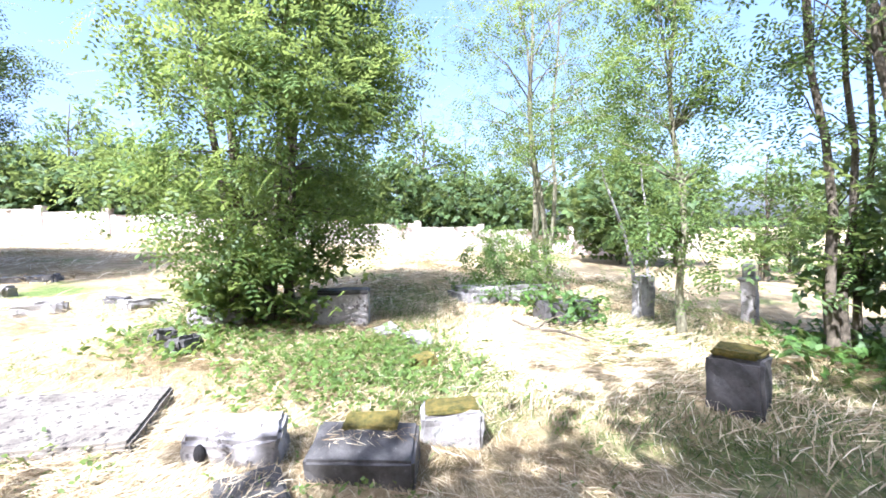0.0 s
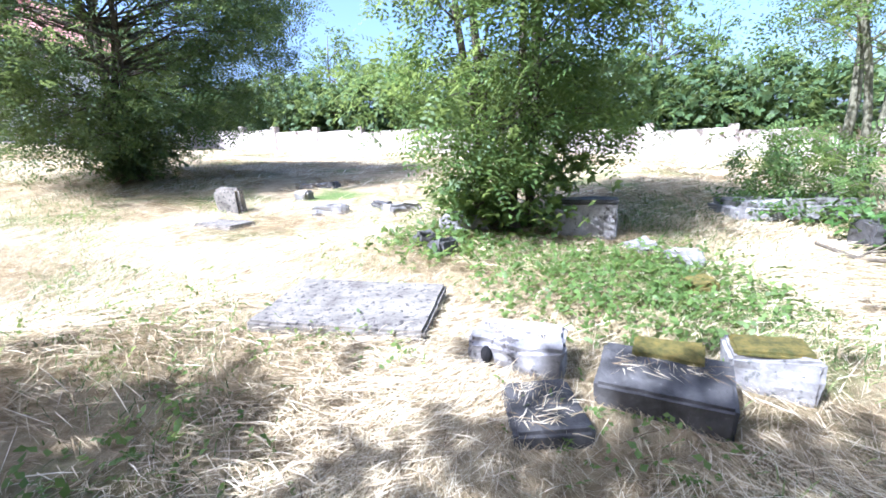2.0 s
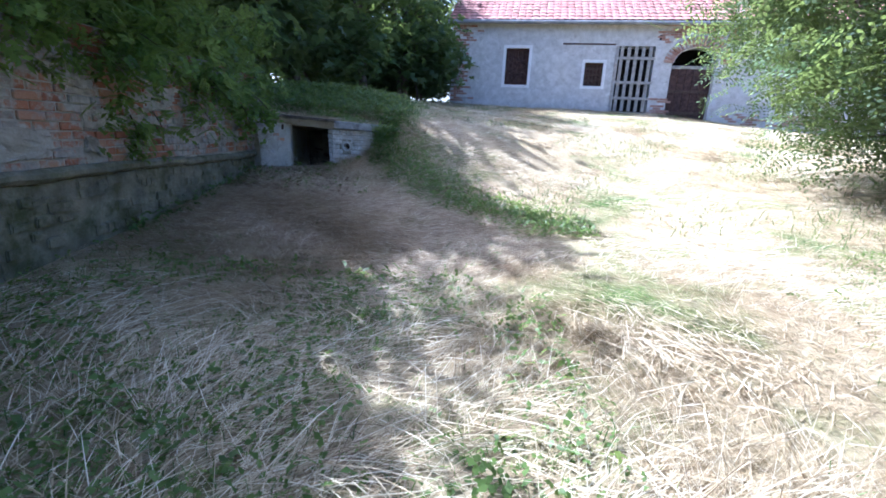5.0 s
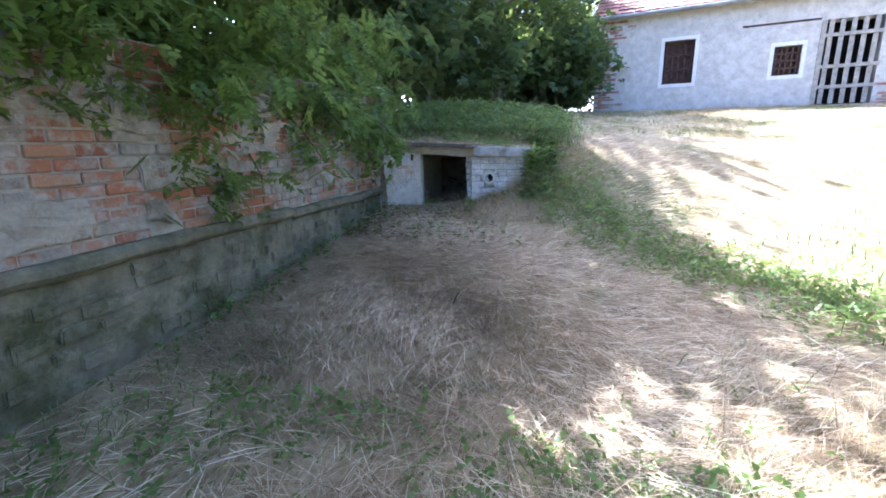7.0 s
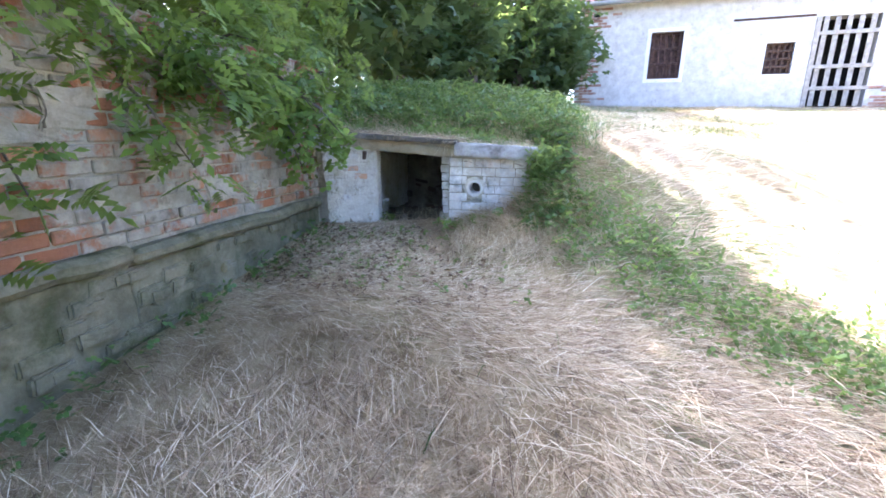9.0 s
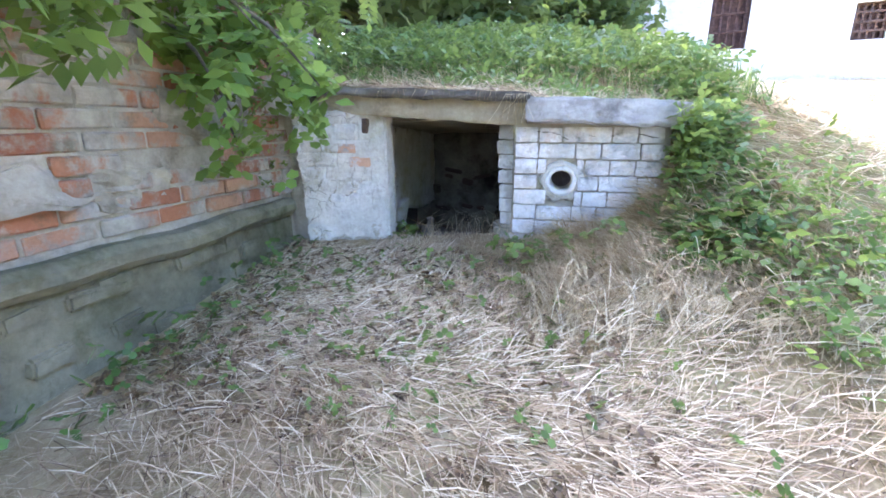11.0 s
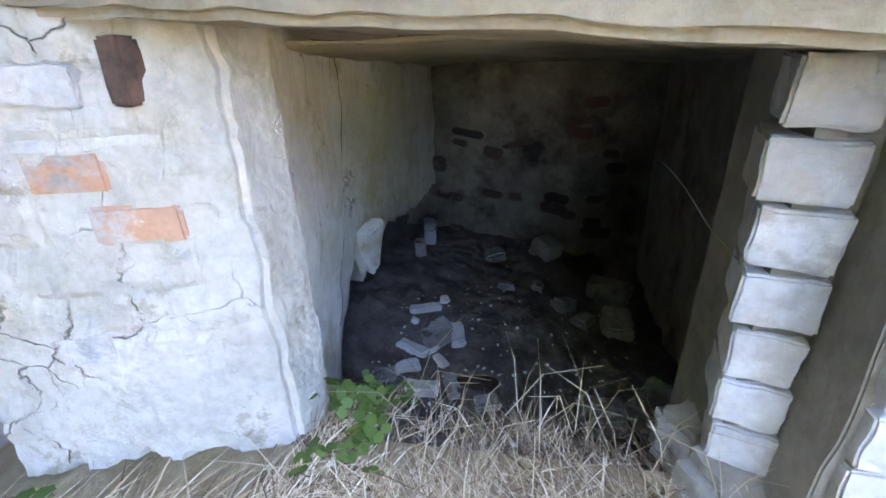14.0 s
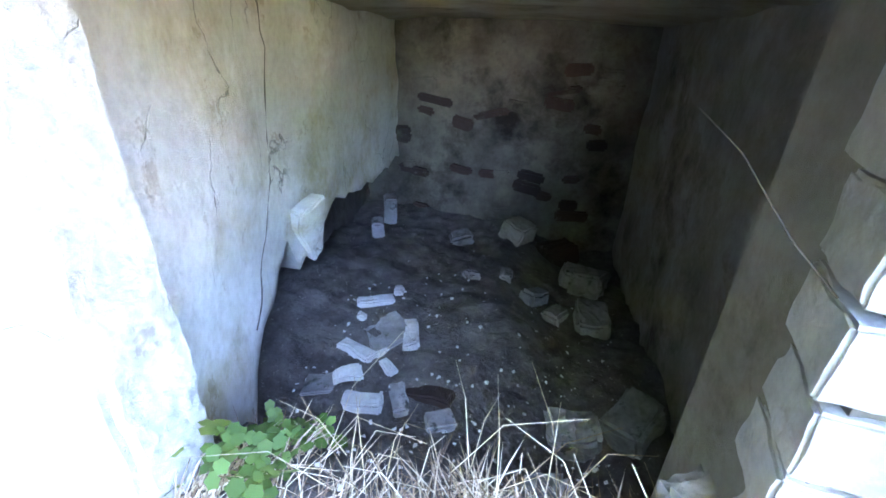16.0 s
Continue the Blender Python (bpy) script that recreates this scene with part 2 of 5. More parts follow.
M_WOOD_DARK = stone_mat("dark brown boards", (0.05, 0.028, 0.022), (0.12, 0.07, 0.055), None, 7, bump=0.4)
M_WOOD_GREY = stone_mat("grey weathered wood", (0.30, 0.28, 0.25), (0.50, 0.47, 0.43), None, 7, bump=0.4)
# black put in for the shade of rooms, vents and a hole
M_BLACK = stone_mat("hollow shade", (0.012, 0.011, 0.011), (0.03, 0.028, 0.026), None, 3)
M_IRON = stone_mat("rusty iron", (0.05, 0.035, 0.028), (0.14, 0.085, 0.06), None, 20, rough=0.7)
M_ZINC = stone_mat("dull zinc", (0.22, 0.22, 0.22), (0.36, 0.36, 0.36), None, 3, rough=0.5)
M_PIPE = plaster_mat("cement pipe", (0.60, 0.60, 0.58), (0.74, 0.74, 0.73), (0.46, 0.45, 0.42), 0.6)


# ---- building helpers ----
def part(name, bm, material, parent=None, label="", smooth=False):
    me = bpy.data.meshes.new(name)
    bm.normal_update()
    bm.to_mesh(me)
    bm.free()
    me.materials.append(material)
    if smooth:
        me.shade_smooth()
    ob = new(name, me)
    if parent:
        ob.parent = parent
    if label:
        ob["label"] = label
    return ob


def thing(name, place, label, category, group="", kind="", turn=0.0):
    ob = new(name)
    ob.matrix_basis = pose(*place, 0, 0, turn)
    ob.empty_display_size = 0.1
    return tagged(ob, label, category, group, kind)


def raw_mesh(name, co, faces, material, parent=None, smooth=False):
    """A mesh of many alike faces, from arrays."""
    me = bpy.data.meshes.new(name)
    co, faces = np.asarray(co, np.float32), np.asarray(faces, np.int32)
    n, k = faces.shape
    me.vertices.add(len(co))
    me.vertices.foreach_set("co", co.ravel())
    me.loops.add(n * k)
    me.loops.foreach_set("vertex_index", faces.ravel())
    me.polygons.add(n)
    me.polygons.foreach_set("loop_start", np.arange(0, n * k, k, dtype=np.int32))
    me.update(calc_edges=True)
    me.validate()
    me.materials.append(material)
    if smooth:
        me.shade_smooth()
    ob = new(name, me)
    if parent:
        ob.parent = parent
    return ob


def add_box(bm, x0, x1, y0, y1, z0, z1, bevel=0.0, m=None):
    made = bmesh.ops.create_cube(bm, size=1.0, matrix=Matrix.LocRotScale(((x0 + x1) / 2, (y0 + y1) / 2, (z0 + z1) / 2), None, (x1 - x0, y1 - y0, z1 - z0)))
    verts = made["verts"]
    if bevel:
        edges = list({e for v in verts for e in v.link_edges})
        verts = list({v for f in bmesh.ops.bevel(bm, geom=edges, offset=bevel, segments=1, affect="EDGES")["faces"] for v in f.verts} | {v for v in verts if v.is_valid})
    if m:
        bmesh.ops.transform(bm, matrix=m, verts=verts)
    return verts


def box_bm(*a, bevel=0.0, m=None):
    bm = bmesh.new()
    add_box(bm, *a, bevel=bevel, m=m)
    return bm


def rough_box(sx, sy, sz, cuts=5, amount=0.015, bevel=0.02, seed=0, freq=4.0):
    """A worn block that stands on z = 0."""
    bm = bmesh.new()
    bmesh.ops.create_cube(bm, size=1.0, matrix=Matrix.LocRotScale((0, 0, sz / 2), None, (sx, sy, sz)))
    bmesh.ops.bevel(bm, geom=list(bm.edges), offset=bevel, segments=2, affect="EDGES")
    bmesh.ops.subdivide_edges(bm, edges=[e for e in bm.edges if e.calc_length() > bevel * 2], cuts=cuts, use_grid_fill=True)
    shift = Vector((seed * 7.3, seed * 3.1, seed * 1.7))
    for v in bm.verts:
        v.co += Vector(noise.noise_vector(v.co * freq + shift)) * amount + Vector(noise.noise_vector(v.co * freq * 4 + shift)) * amount * 0.4
    return bm


def tube(points, radii, sides=7):
    """A tapered tube along points, as vertices and quads."""
    pts = np.array(points, float)
    co, faces = [], []
    for i, (p, r) in enumerate(zip(pts, radii)):
        d = pts[min(i + 1, len(pts) - 1)] - pts[max(i - 1, 0)]
        d = d / (np.linalg.norm(d) + 1e-9)
        a = np.cross(d, (0.31, 0.95, 0.1) if abs(d[2]) > 0.8 else (0, 0, 1))
        a /= np.linalg.norm(a) + 1e-9
        b = np.cross(d, a)
        for k in range(sides):
            w = 2 * math.pi * k / sides
            co.append(p + r * (math.cos(w) * a + math.sin(w) * b))
        if i:
            o = (i - 1) * sides
            for k in range(sides):
                q = (k + 1) % sides
                faces.append((o + k, o + q, o + sides + q, o + sides + k))
    return np.array(co), np.array(faces)


def join(pieces):
    co, faces, at = [], [], 0
    for c, f in pieces:
        co.append(c)
        faces.append(f + at)
        at += len(c)
    return np.concatenate(co), np.concatenate(faces)


def turns(rng, n, up=0.0, flat=1.0):
    """Random turns as 3 x 3 arrays: a heading, a tilt and a twist."""
    h, t, w = rng.uniform(0, 2 * np.pi, n), rng.normal(up, flat, n), rng.uniform(-0.9, 0.9, n)
    ch, sh, ct, st, cw, sw = np.cos(h), np.sin(h), np.cos(t), np.sin(t), np.cos(w), np.sin(w)
    z, o = np.zeros(n), np.ones(n)
    rz = np.stack([ch, -sh, z, sh, ch, z, z, z, o], -1).reshape(n, 3, 3)
    ry = np.stack([ct, z, -st, z, o, z, st, z, ct], -1).reshape(n, 3, 3)
    rx = np.stack([o, z, z, z, cw, -sw, z, sw, cw], -1).reshape(n, 3, 3)
    return rz @ ry @ rx


def scatter(template, places, rot, scale):
    tv, tf = template
    co = np.einsum("nij,vj->nvi", rot, tv) * scale[:, None, None] + places[:, None, :]
    faces = tf[None] + (np.arange(len(places)) * len(tv))[:, None, None]
    return co.reshape(-1, 3), faces.reshape(-1, tf.shape[1])


def pinnate(pairs=5, size=0.055):
    """A feathered leaf about 0.3 m long: leaflets along a stalk that points along x."""
    co, faces = [], []
    length = 0.055 * (pairs + 1)

    def leaflet(x, y, ang, s):
        c, d = math.cos(ang), math.sin(ang)
        o = len(co)
        for u, v, w in ((0, 0, 0), (0.5, 0.24, 0.06), (1, 0, -0.08), (0.5, -0.24, 0.06)):
            co.append((x + s * (u * c - v * d), y + s * (u * d + v * c), s * w - 0.35 * x * x))
        faces.append((o, o + 1, o + 2, o + 3))

    for i in range(pairs):
        x = 0.05 + 0.055 * i
        leaflet(x, 0, 1.15, size)
        leaflet(x, 0, -1.15, size)
    leaflet(length, 0, 0, size)
    return np.array(co), np.array(faces)


def fan(leaves=3, size=0.09):
    """A spray of pointed single leaves."""
    co, faces = [], []
    for i in range(leaves):
        a, x = (i - (leaves - 1) / 2) * 0.95, 0.03 * i
        c, d = math.cos(a), math.sin(a)
        o = len(co)
        for u, v, w in ((0, 0, 0), (0.4, 0.34, 0.08), (1, 0, -0.14), (0.4, -0.34, 0.08)):
            co.append((x + size * (u * c - v * d), size * (u * d + v * c), size * w))
        faces.append((o, o + 1, o + 2, o + 3))
    return np.array(co), np.array(faces)


def lobed(leaves=4, size=0.05):
    """A tuft of rounded, lobed leaves on short stalks."""
    co, faces = [], []
    for i in range(leaves):
        a = (i - (leaves - 1) / 2) * 1.15
        c, d = math.cos(a), math.sin(a)
        o = len(co)
        for u, v in lobed_outline():
            u, w = u + 0.25, 0.10 * abs(v) - 0.16 * (u - 0.4) ** 2 + 0.03 * i
            co.append((size * (u * c - v * d), size * (u * d + v * c), size * w))
        faces.append(tuple(range(o, o + 11)))
    return np.array(co), np.array(faces)


# ---- terrain ----
# heights of the mown slope, before the cellar and further off, and of the bank over the cellar up to the house
NEAR = [(0.72, -0.28, 0.12), (1.05, -0.30, 0.25), (1.35, -0.55, 0.24), (0.15, -0.65, -0.04), (0.31, -0.27, 0), (-0.28, -0.34, -0.02), (-0.62, -0.34, 0.04), (0.66, -0.42, 0.05), (1.33, -1.22, -0.12), (0.43, -2.4, -0.31), (1.1, -2.29, -0.4), (1.63, -2.67, -0.42), (0.25, -3.42, -0.4), (0.79, -3.41, -0.52)]
FAR = [(2.18, -1.46, -0.22), (3.1, -1.44, -0.25), (2.36, -2.89, -0.5), (2.1, -6.5, -0.6), (2.71, -6.33, -0.53), (3.02, -7.63, -0.56), (5.1, -6.47, -0.54), (6.14, -6.43, -0.48), (5.12, -3.94, -0.39), (5.63, 0.03, -0.14), (9.04, 0.52, 0.15), (8.15, -5.8, -0.42), (10, -2.8, -0.05), (3.64, -9.87, -0.67), (3.77, -10.77, -0.75), (3.95, -12.31, -0.88), (4.56, -13.37, -0.95), (6.59, -10.14, -0.65), (5.74, -12.1, -0.72), (7.24, -8.37, -0.52), (7.7, -11.5, -0.68), (10.04, -15.4, -0.74), (12.35, -13.1, -0.3), (13.6, -6.9, -0.15), (25.9, -15, -0.35), (25.8, 0, 0.4), (2, -11.6, -0.85), (0, -8, -0.62), (-0.5, -5, -0.5), (0, -16, -1), (4, -20, -1.1), (14, -22, -0.9)]
BANK = [(0.2, 0.5, 0.95), (1.5, 0.5, 0.95), (0.2, 2, 1.45), (1, 2.6, 1.5), (0.7, 5, 1.6), (2.4, 4, 1.15), (4.17, 1.2, 0.45), (4.4, 5, 1), (0, 9, 1.9), (2.5, 11, 1.75), (2.5, 16.3, 2.25), (7, 11, 1.5), (8, 15.4, 2.2), (12, 14.6, 2.13), (15, 14.3, 1.88), (19, 12, 1.4), (10, 7, 0.95), (-2.5, 2, 1.5), (23, 9, 0.9), (0, 24, 2.4), (16, 26, 2.2)]


class Field:
    """A smooth surface through some heights."""

    def __init__(self, rows):
        p = np.array(rows, float)
        self.p = p[:, :2]
        n = len(p)
        a = np.zeros((n + 3, n + 3))
        a[:n, :n] = self.d(self.p) + 0.35 * np.eye(n) * -1
        a[:n, n:] = np.c_[np.ones(n), self.p]
        a[n:, :n] = a[:n, n:].T
        self.w = np.linalg.solve(a, np.r_[p[:, 2], 0, 0, 0])

    def d(self, q):
        return np.sqrt(((q[:, None] - self.p[None]) ** 2).sum(-1) + 0.25)

    def __call__(self, x, y):
        q = np.c_[np.clip(x, -14, 34).ravel(), np.clip(y, -26, 28).ravel()]
        return (self.d(q) @ self.w[:-3] + np.c_[np.ones(len(q)), q] @ self.w[-3:]).reshape(np.shape(x))


field, bank = Field(NEAR + FAR), Field(FAR + BANK)


def ripple(x, y):
    return 0.022 * np.sin(2.1 * x + 1.3 * np.sin(1.7 * y)) * np.cos(1.9 * y + 0.8 * x) + 0.010 * np.sin(6.3 * x + 2.2 * y) * np.sin(5.1 * y - 3.0 * x)


def ground_z(x, y):
    x, y = np.asarray(x, float), np.asarray(y, float)
    k = np.clip(x - 0.85, 0, 1.5)
    y0, y1 = 0.14 - 1.7 * k, 0.30 + 0.45 * np.clip(x - 1.1, 0, 6)
    t = np.clip((y - y0) / (y1 - y0), 0, 1)
    w = t * t * (3 - 2 * t)
    return field(x, y) * (1 - w) + bank(x, y) * w + ripple(x, y)


def gz(x, y):
    return float(ground_z(np.array([x]), np.array([y]))[0])


def spans(*rows):
    out = []
    for a, b, step in rows:
        out += list(np.arange(a, b - 1e-6, step))
    return np.array(out + [rows[-1][1]])


gx = spans((-400, -60, 85), (-60, -12, 8), (-12, -2.4, 0.8), (-2.4, 4, 0.08), (4, 12, 0.25), (12, 32, 1), (32, 80, 8), (80, 480, 80))
gy = spans((-400, -60, 85), (-60, -18, 6), (-18, -4, 0.22), (-4, 1.6, 0.08), (1.6, 19, 0.4), (19, 40, 3), (40, 80, 8), (80, 480, 80))
GX, GY = np.meshgrid(gx, gy)
GZ = ground_z(GX, GY)
cx, cy = np.meshgrid((gx[1:] + gx[:-1]) / 2, (gy[1:] + gy[:-1]) / 2)
keep = ~((cx > -0.95) & (cx < 0.66) & (cy > 0.06) & (cy < 0.40))
ii, jj = np.nonzero(keep)
nx = len(gx)
quads = np.stack([ii * nx + jj, ii * nx + jj + 1, (ii + 1) * nx + jj + 1, (ii + 1) * nx + jj], -1)
ground = raw_mesh("ground", np.stack([GX, GY, GZ], -1).reshape(-1, 3), quads, M_GROUND, smooth=True)
tagged(ground, "mown hillside of dry straw with green patches", "ground", kind="structure")



# ---- west wall of brick ----
def wall_x(y):
    """The face of the brick wall, which leans a little from the line of the walk."""
    return -0.95 - 0.022 * y


WALL_TURN = math.degrees(math.atan2(0.022, 1.0))
west = thing("wall_west", (-0.95, 0, 0), "old red brick boundary wall with remains of lime plaster", "wall", kind="structure", turn=WALL_TURN)
part("core", box_bm(-0.45, -0.008, -9.0, 0.35, -1.0, 1.60), M_MORTAR, west)
bm = bmesh.new()
for a, b, top in ((-9.0, -5.0, 0.35), (-5.0, -2.4, 0.34), (-2.4, -0.12, 0.31)):
    add_box(bm, -0.2, 0.085, a, b, top - 0.10, top, 0.03)
    add_box(bm, -0.2, 0.020, a, b, -0.9, top - 0.11, 0.01)
bmesh.ops.subdivide_edges(bm, edges=[e for e in bm.edges if e.calc_length() > 0.3], cuts=12, use_grid_fill=True)
for v in bm.verts:
    v.co += Vector(noise.noise_vector(v.co * 3.0)) * 0.022 + Vector(noise.noise_vector(v.co * 13.0)) * 0.008
part("plinth", bm, M_PLINTH, west, "mossy rendered plinth with a rounded ledge")
rng = random.Random(21)
for k in range(110):
    y = -0.15 - k * 0.055 + rng.uniform(-0.03, 0.03)
    w, h = rng.uniform(0.12, 0.24), rng.uniform(0.06, 0.11)
    part("stone", rough_box(0.06, w, h, 2, 0.012, 0.012, k + 200, 8), M_PLINTH, west).matrix_basis = pose(0.006 + rng.uniform(0, 0.014), y, rng.choice((-0.34, -0.24, -0.14, -0.05, 0.04, 0.12)), 0, 0, rng.uniform(-4, 4))
# what is left of the plaster over the bricks
for k in range(34):
    y, z = -0.3 - rng.random() * 7.0, rng.uniform(0.40, 1.35)
    part("plaster_patch", rough_box(0.03, rng.uniform(0.25, 0.7), rng.uniform(0.10, 0.26), 6, 0.05, 0.012, k + 300, 5), M_MORTAR, west, "crumbling grey plaster patch").matrix_basis = pose(0.000, y, z, 0, 0, 0)

# ---- cellar front ----
front = thing("wall_cellar", (0, 0, 0), "cellar front of lime-washed brick and cracked plaster", "wall", kind="structure")


def skewed(corners, cuts=7, amount=0.010, seed=0, freq=5.0, turn=0.0):
    """A block from its four front corners (x, z), with a front and a back y. turn: how far the front's west end stands forward."""
    (x, z, y0, y1) = corners
    bm = bmesh.new()
    far = max(x)
    vs = [bm.verts.new((x[i], y - (turn * (far - x[i]) if y == y0 else 0), z[i])) for y in (y0, y1) for i in range(4)]
    for f in ((0, 1, 2, 3), (7, 6, 5, 4), (1, 0, 4, 5), (2, 1, 5, 6), (3, 2, 6, 7), (0, 3, 7, 4)):
        bm.faces.new([vs[i] for i in f])
    bmesh.ops.recalc_face_normals(bm, faces=list(bm.faces))
    bmesh.ops.bevel(bm, geom=list(bm.edges), offset=0.012, segments=2, affect="EDGES")
    bmesh.ops.subdivide_edges(bm, edges=[e for e in bm.edges if e.calc_length() > 0.05], cuts=cuts, use_grid_fill=True)
    s = Vector((seed * 5.1, seed * 2.3, 0))
    for v in bm.verts:
        v.co += Vector(noise.noise_vector(v.co * freq + s)) * amount + Vector(noise.noise_vector(v.co * freq * 4 + s)) * amount * 0.5
    return bm


# the pier, wider at its head, of brick under cracked plaster
def pier_y(x):
    """The face of the pier, which turns towards the boundary wall."""
    return 0.04 - 0.40 * (-0.335 - x)


bm = skewed(((-0.80, -0.335, -0.345, -0.86), (-0.08, -0.08, 0.83, 0.83), 0.04, 0.17), 60, 0.007, 1, 13.0, 0.40)
for v in bm.verts:
    x, z = v.co.x, v.co.z
    foot = 0.045 + 0.06 * noise.noise(Vector((x * 9, 0, 3))) + 0.03 * noise.noise(Vector((x * 31, 0, 7)))
    if v.co.y < 0.12:
        if z < foot:
            v.co.y += 0.035 + 0.03 * noise.noise(v.co * 30)
        else:
            # the joints of the bricks press through the plaster where it is thin
            row = z / 0.083
            thin = noise.noise(Vector((x * 4, 1.7, z * 4))) + 0.9 * (z - 0.45)
            shift = 0.062 if int(row) % 2 else 0.0
            joint = abs(row - round(row)) < 0.09 or abs(((x + shift) / 0.125) % 1.0 - 0.5) > 0.44
            if joint and thin > 0 and x < -0.43:
                v.co.y += 0.006 + 0.006 * min(1, thin * 3)
            if noise.noise(Vector((x * 7, 9.1, z * 7))) + 0.5 * (z - 0.5) > 0.30:
                v.co.y += 0.007
    if x < -0.74 + 0.04 * noise.noise(v.co * 14) and noise.noise(v.co * 20) > 0.1:
        v.co.x += 0.012
part("pier", bm, M_PIER, front, "cracked whitish plastered pier with a ragged foot")
part("head_stone", rough_box(0.28, 0.20, 0.13, 8, 0.022, 0.02, 8, 9), M_CONCRETE, front, "dark stained stone under the slab").matrix_basis = pose(-0.92, -0.17, 0.80, 0, 4, 20)
for x, z, w, h, up in ((-0.505, 0.500, 0.13, 0.062, 0), (-0.575, 0.578, 0.11, 0.066, 0)):
    part("brick", rough_box(w, 0.06, h, 2, 0.005, 0.006, x * 9), M_BRICK_RAW if not up else M_BRICK_WHITE, front).matrix_basis = pose(x, pier_y(x) + 0.0285, z, 0, 0, 22)
part("hinge_stub", rough_box(0.034, 0.04, 0.085, 3, 0.003, 0.004, 2, 20), M_IRON, front, "rusty iron hinge stub").matrix_basis = pose(-0.452, pier_y(-0.452) + 0.002, 0.70)


def ragged(pts, seed=1):
    """A line broken up into an uneven one."""
    r = random.Random(seed + int(1000 * abs(pts[0][0])))
    out = []
    for (a, b), (c, d) in zip(pts, pts[1:]):
        out += [(a + (c - a) * s / 4 + r.uniform(-0.007, 0.007), b + (d - b) * s / 4 + r.uniform(-0.007, 0.007)) for s in range(4)]
    return out + [pts[-1]]


# the gap of the old join between pier and boundary wall is filled by dark rubble
part("join", skewed(((-1.06, -0.78, -0.84, -1.08), (-0.1, -0.1, 0.90, 0.90), -0.08, 0.12), 6, 0.03, 4), M_MORTAR, front)

# lintel, roof slab and cap
part("lintel", skewed(((-0.74, 0.50, 0.50, -0.74), (0.825, 0.742, 0.868, 0.945), -0.05, 0.40), 24, 0.008, 2, 9.0), M_LINTEL, front, "stained concrete lintel")
part("roof_slab", skewed(((-1.06, 0.53, 0.53, -1.06), (0.935, 0.862, 0.905, 0.985), -0.13, 0.62), 26, 0.014, 3, 11.0), M_MORTAR_DARK, front, "crumbling dark concrete roof slab")
part("cap_slab", skewed(((0.50, 1.27, 1.28, 0.51), (0.760, 0.738, 0.850, 0.885), -0.165, 0.55), 26, 0.012, 5, 10.0), M_CONCRETE, front, "weathered concrete cap slab")

# mortar body behind the white bricks, with the hole of the pipe left open by two blocks each way
PX, PZ, PR = 0.70, 0.455, 0.082
bm = bmesh.new()
for a, b, c, d in ((0.385, 0.455, -0.35, 0.755), (0.455, PX - 0.07, -0.35, 0.755), (PX + 0.07, 1.22, -0.35, 0.755), (PX - 0.07, PX + 0.07, -0.35, PZ - 0.07), (PX - 0.07, PX + 0.07, PZ + 0.07, 0.755)):
    if a > 0.4:
        add_box(bm, a, b, -0.038, 0.30, c, d)
part("body", bm, M_MORTAR, front)
part("reveal", box_bm(0.375, 0.453, 0.066, 0.30, -0.35, 0.755), M_MORTAR, front)
# brown tone puts shade on the side face of the white wall
bm = rough_box(0.018, 0.13, 0.70, 16, 0.006, 0.003, 3, 12)
part("reveal_shade", bm, M_MORTAR, front, "plaster strip in brown for the shaded side of the reveal").matrix_basis = pose(0.449, 0.022, 0.05)
bm = bmesh.new()
collar = []
for k in range(40):
    a = 2 * math.pi * k / 40
    r = PR + 0.026 + 0.022 * noise.noise(Vector((math.cos(a) * 2, math.sin(a) * 2, 0.4)))
    collar.append([bm.verts.new((PX + q * math.cos(a), y, PZ + q * math.sin(a))) for q, y in ((PR - 0.004, -0.052), (PR + 0.008, -0.0555), (r, -0.051), (r + 0.004, -0.03))])
for k in range(40):
    for j in range(3):
        bm.faces.new((collar[k][j], collar[k][j + 1], collar[(k + 1) % 40][j + 1], collar[(k + 1) % 40][j]))
part("pipe_mortar", bm, M_PIER, front, "lime mortar packed round the pipe", True)
# pipe with a thick rim
pts = ragged([(0.55, 0.715), (0.66, 0.705), (0.72, 0.675), (0.80, 0.695), (0.92, 0.690), (1.02, 0.700), (1.16, 0.685)], 3)
co, fa = tube([(x, -0.060, z) for x, z in pts], [0.0035 * (0.35 + 0.65 * abs(math.sin(2.1 * i))) for i in range(len(pts))], 6)
raw_mesh("crack", co, fa, M_MORTAR_DARK, front)
# courses of the pier that show through its plaster
rng = random.Random(17)
for r in range(8):
    for k in range(4):
        x, z = -0.76 + k * 0.125 + (0.06 if r % 2 else 0), 0.12 + r * 0.083
        if x < -0.40 and x > -0.78 and rng.random() < 0.10 + 0.07 * r and not (-0.70 < x < -0.41 and 0.38 < z < 0.67):
            w = rng.uniform(0.08, 0.12)
            part("brick", rough_box(w, 0.06, rng.uniform(0.05, 0.066), 3, 0.005, 0.003, r * 9 + k, 22), M_BRICK_WHITE, front).matrix_basis = pose(x, pier_y(x) + rng.uniform(0.024, 0.029), z, 0, rng.uniform(-2, 2), 22)
bm = bmesh.new()
rings = []
for r, y in ((PR, 0.02), (PR, -0.052), (PR - 0.006, -0.058), (PR - 0.022, -0.058), (PR - 0.026, -0.052), (PR - 0.026, 0.38)):
    rings.append([bm.verts.new((PX + r * math.cos(k * math.pi / 14), y, PZ + r * math.sin(k * math.pi / 14))) for k in range(28)])
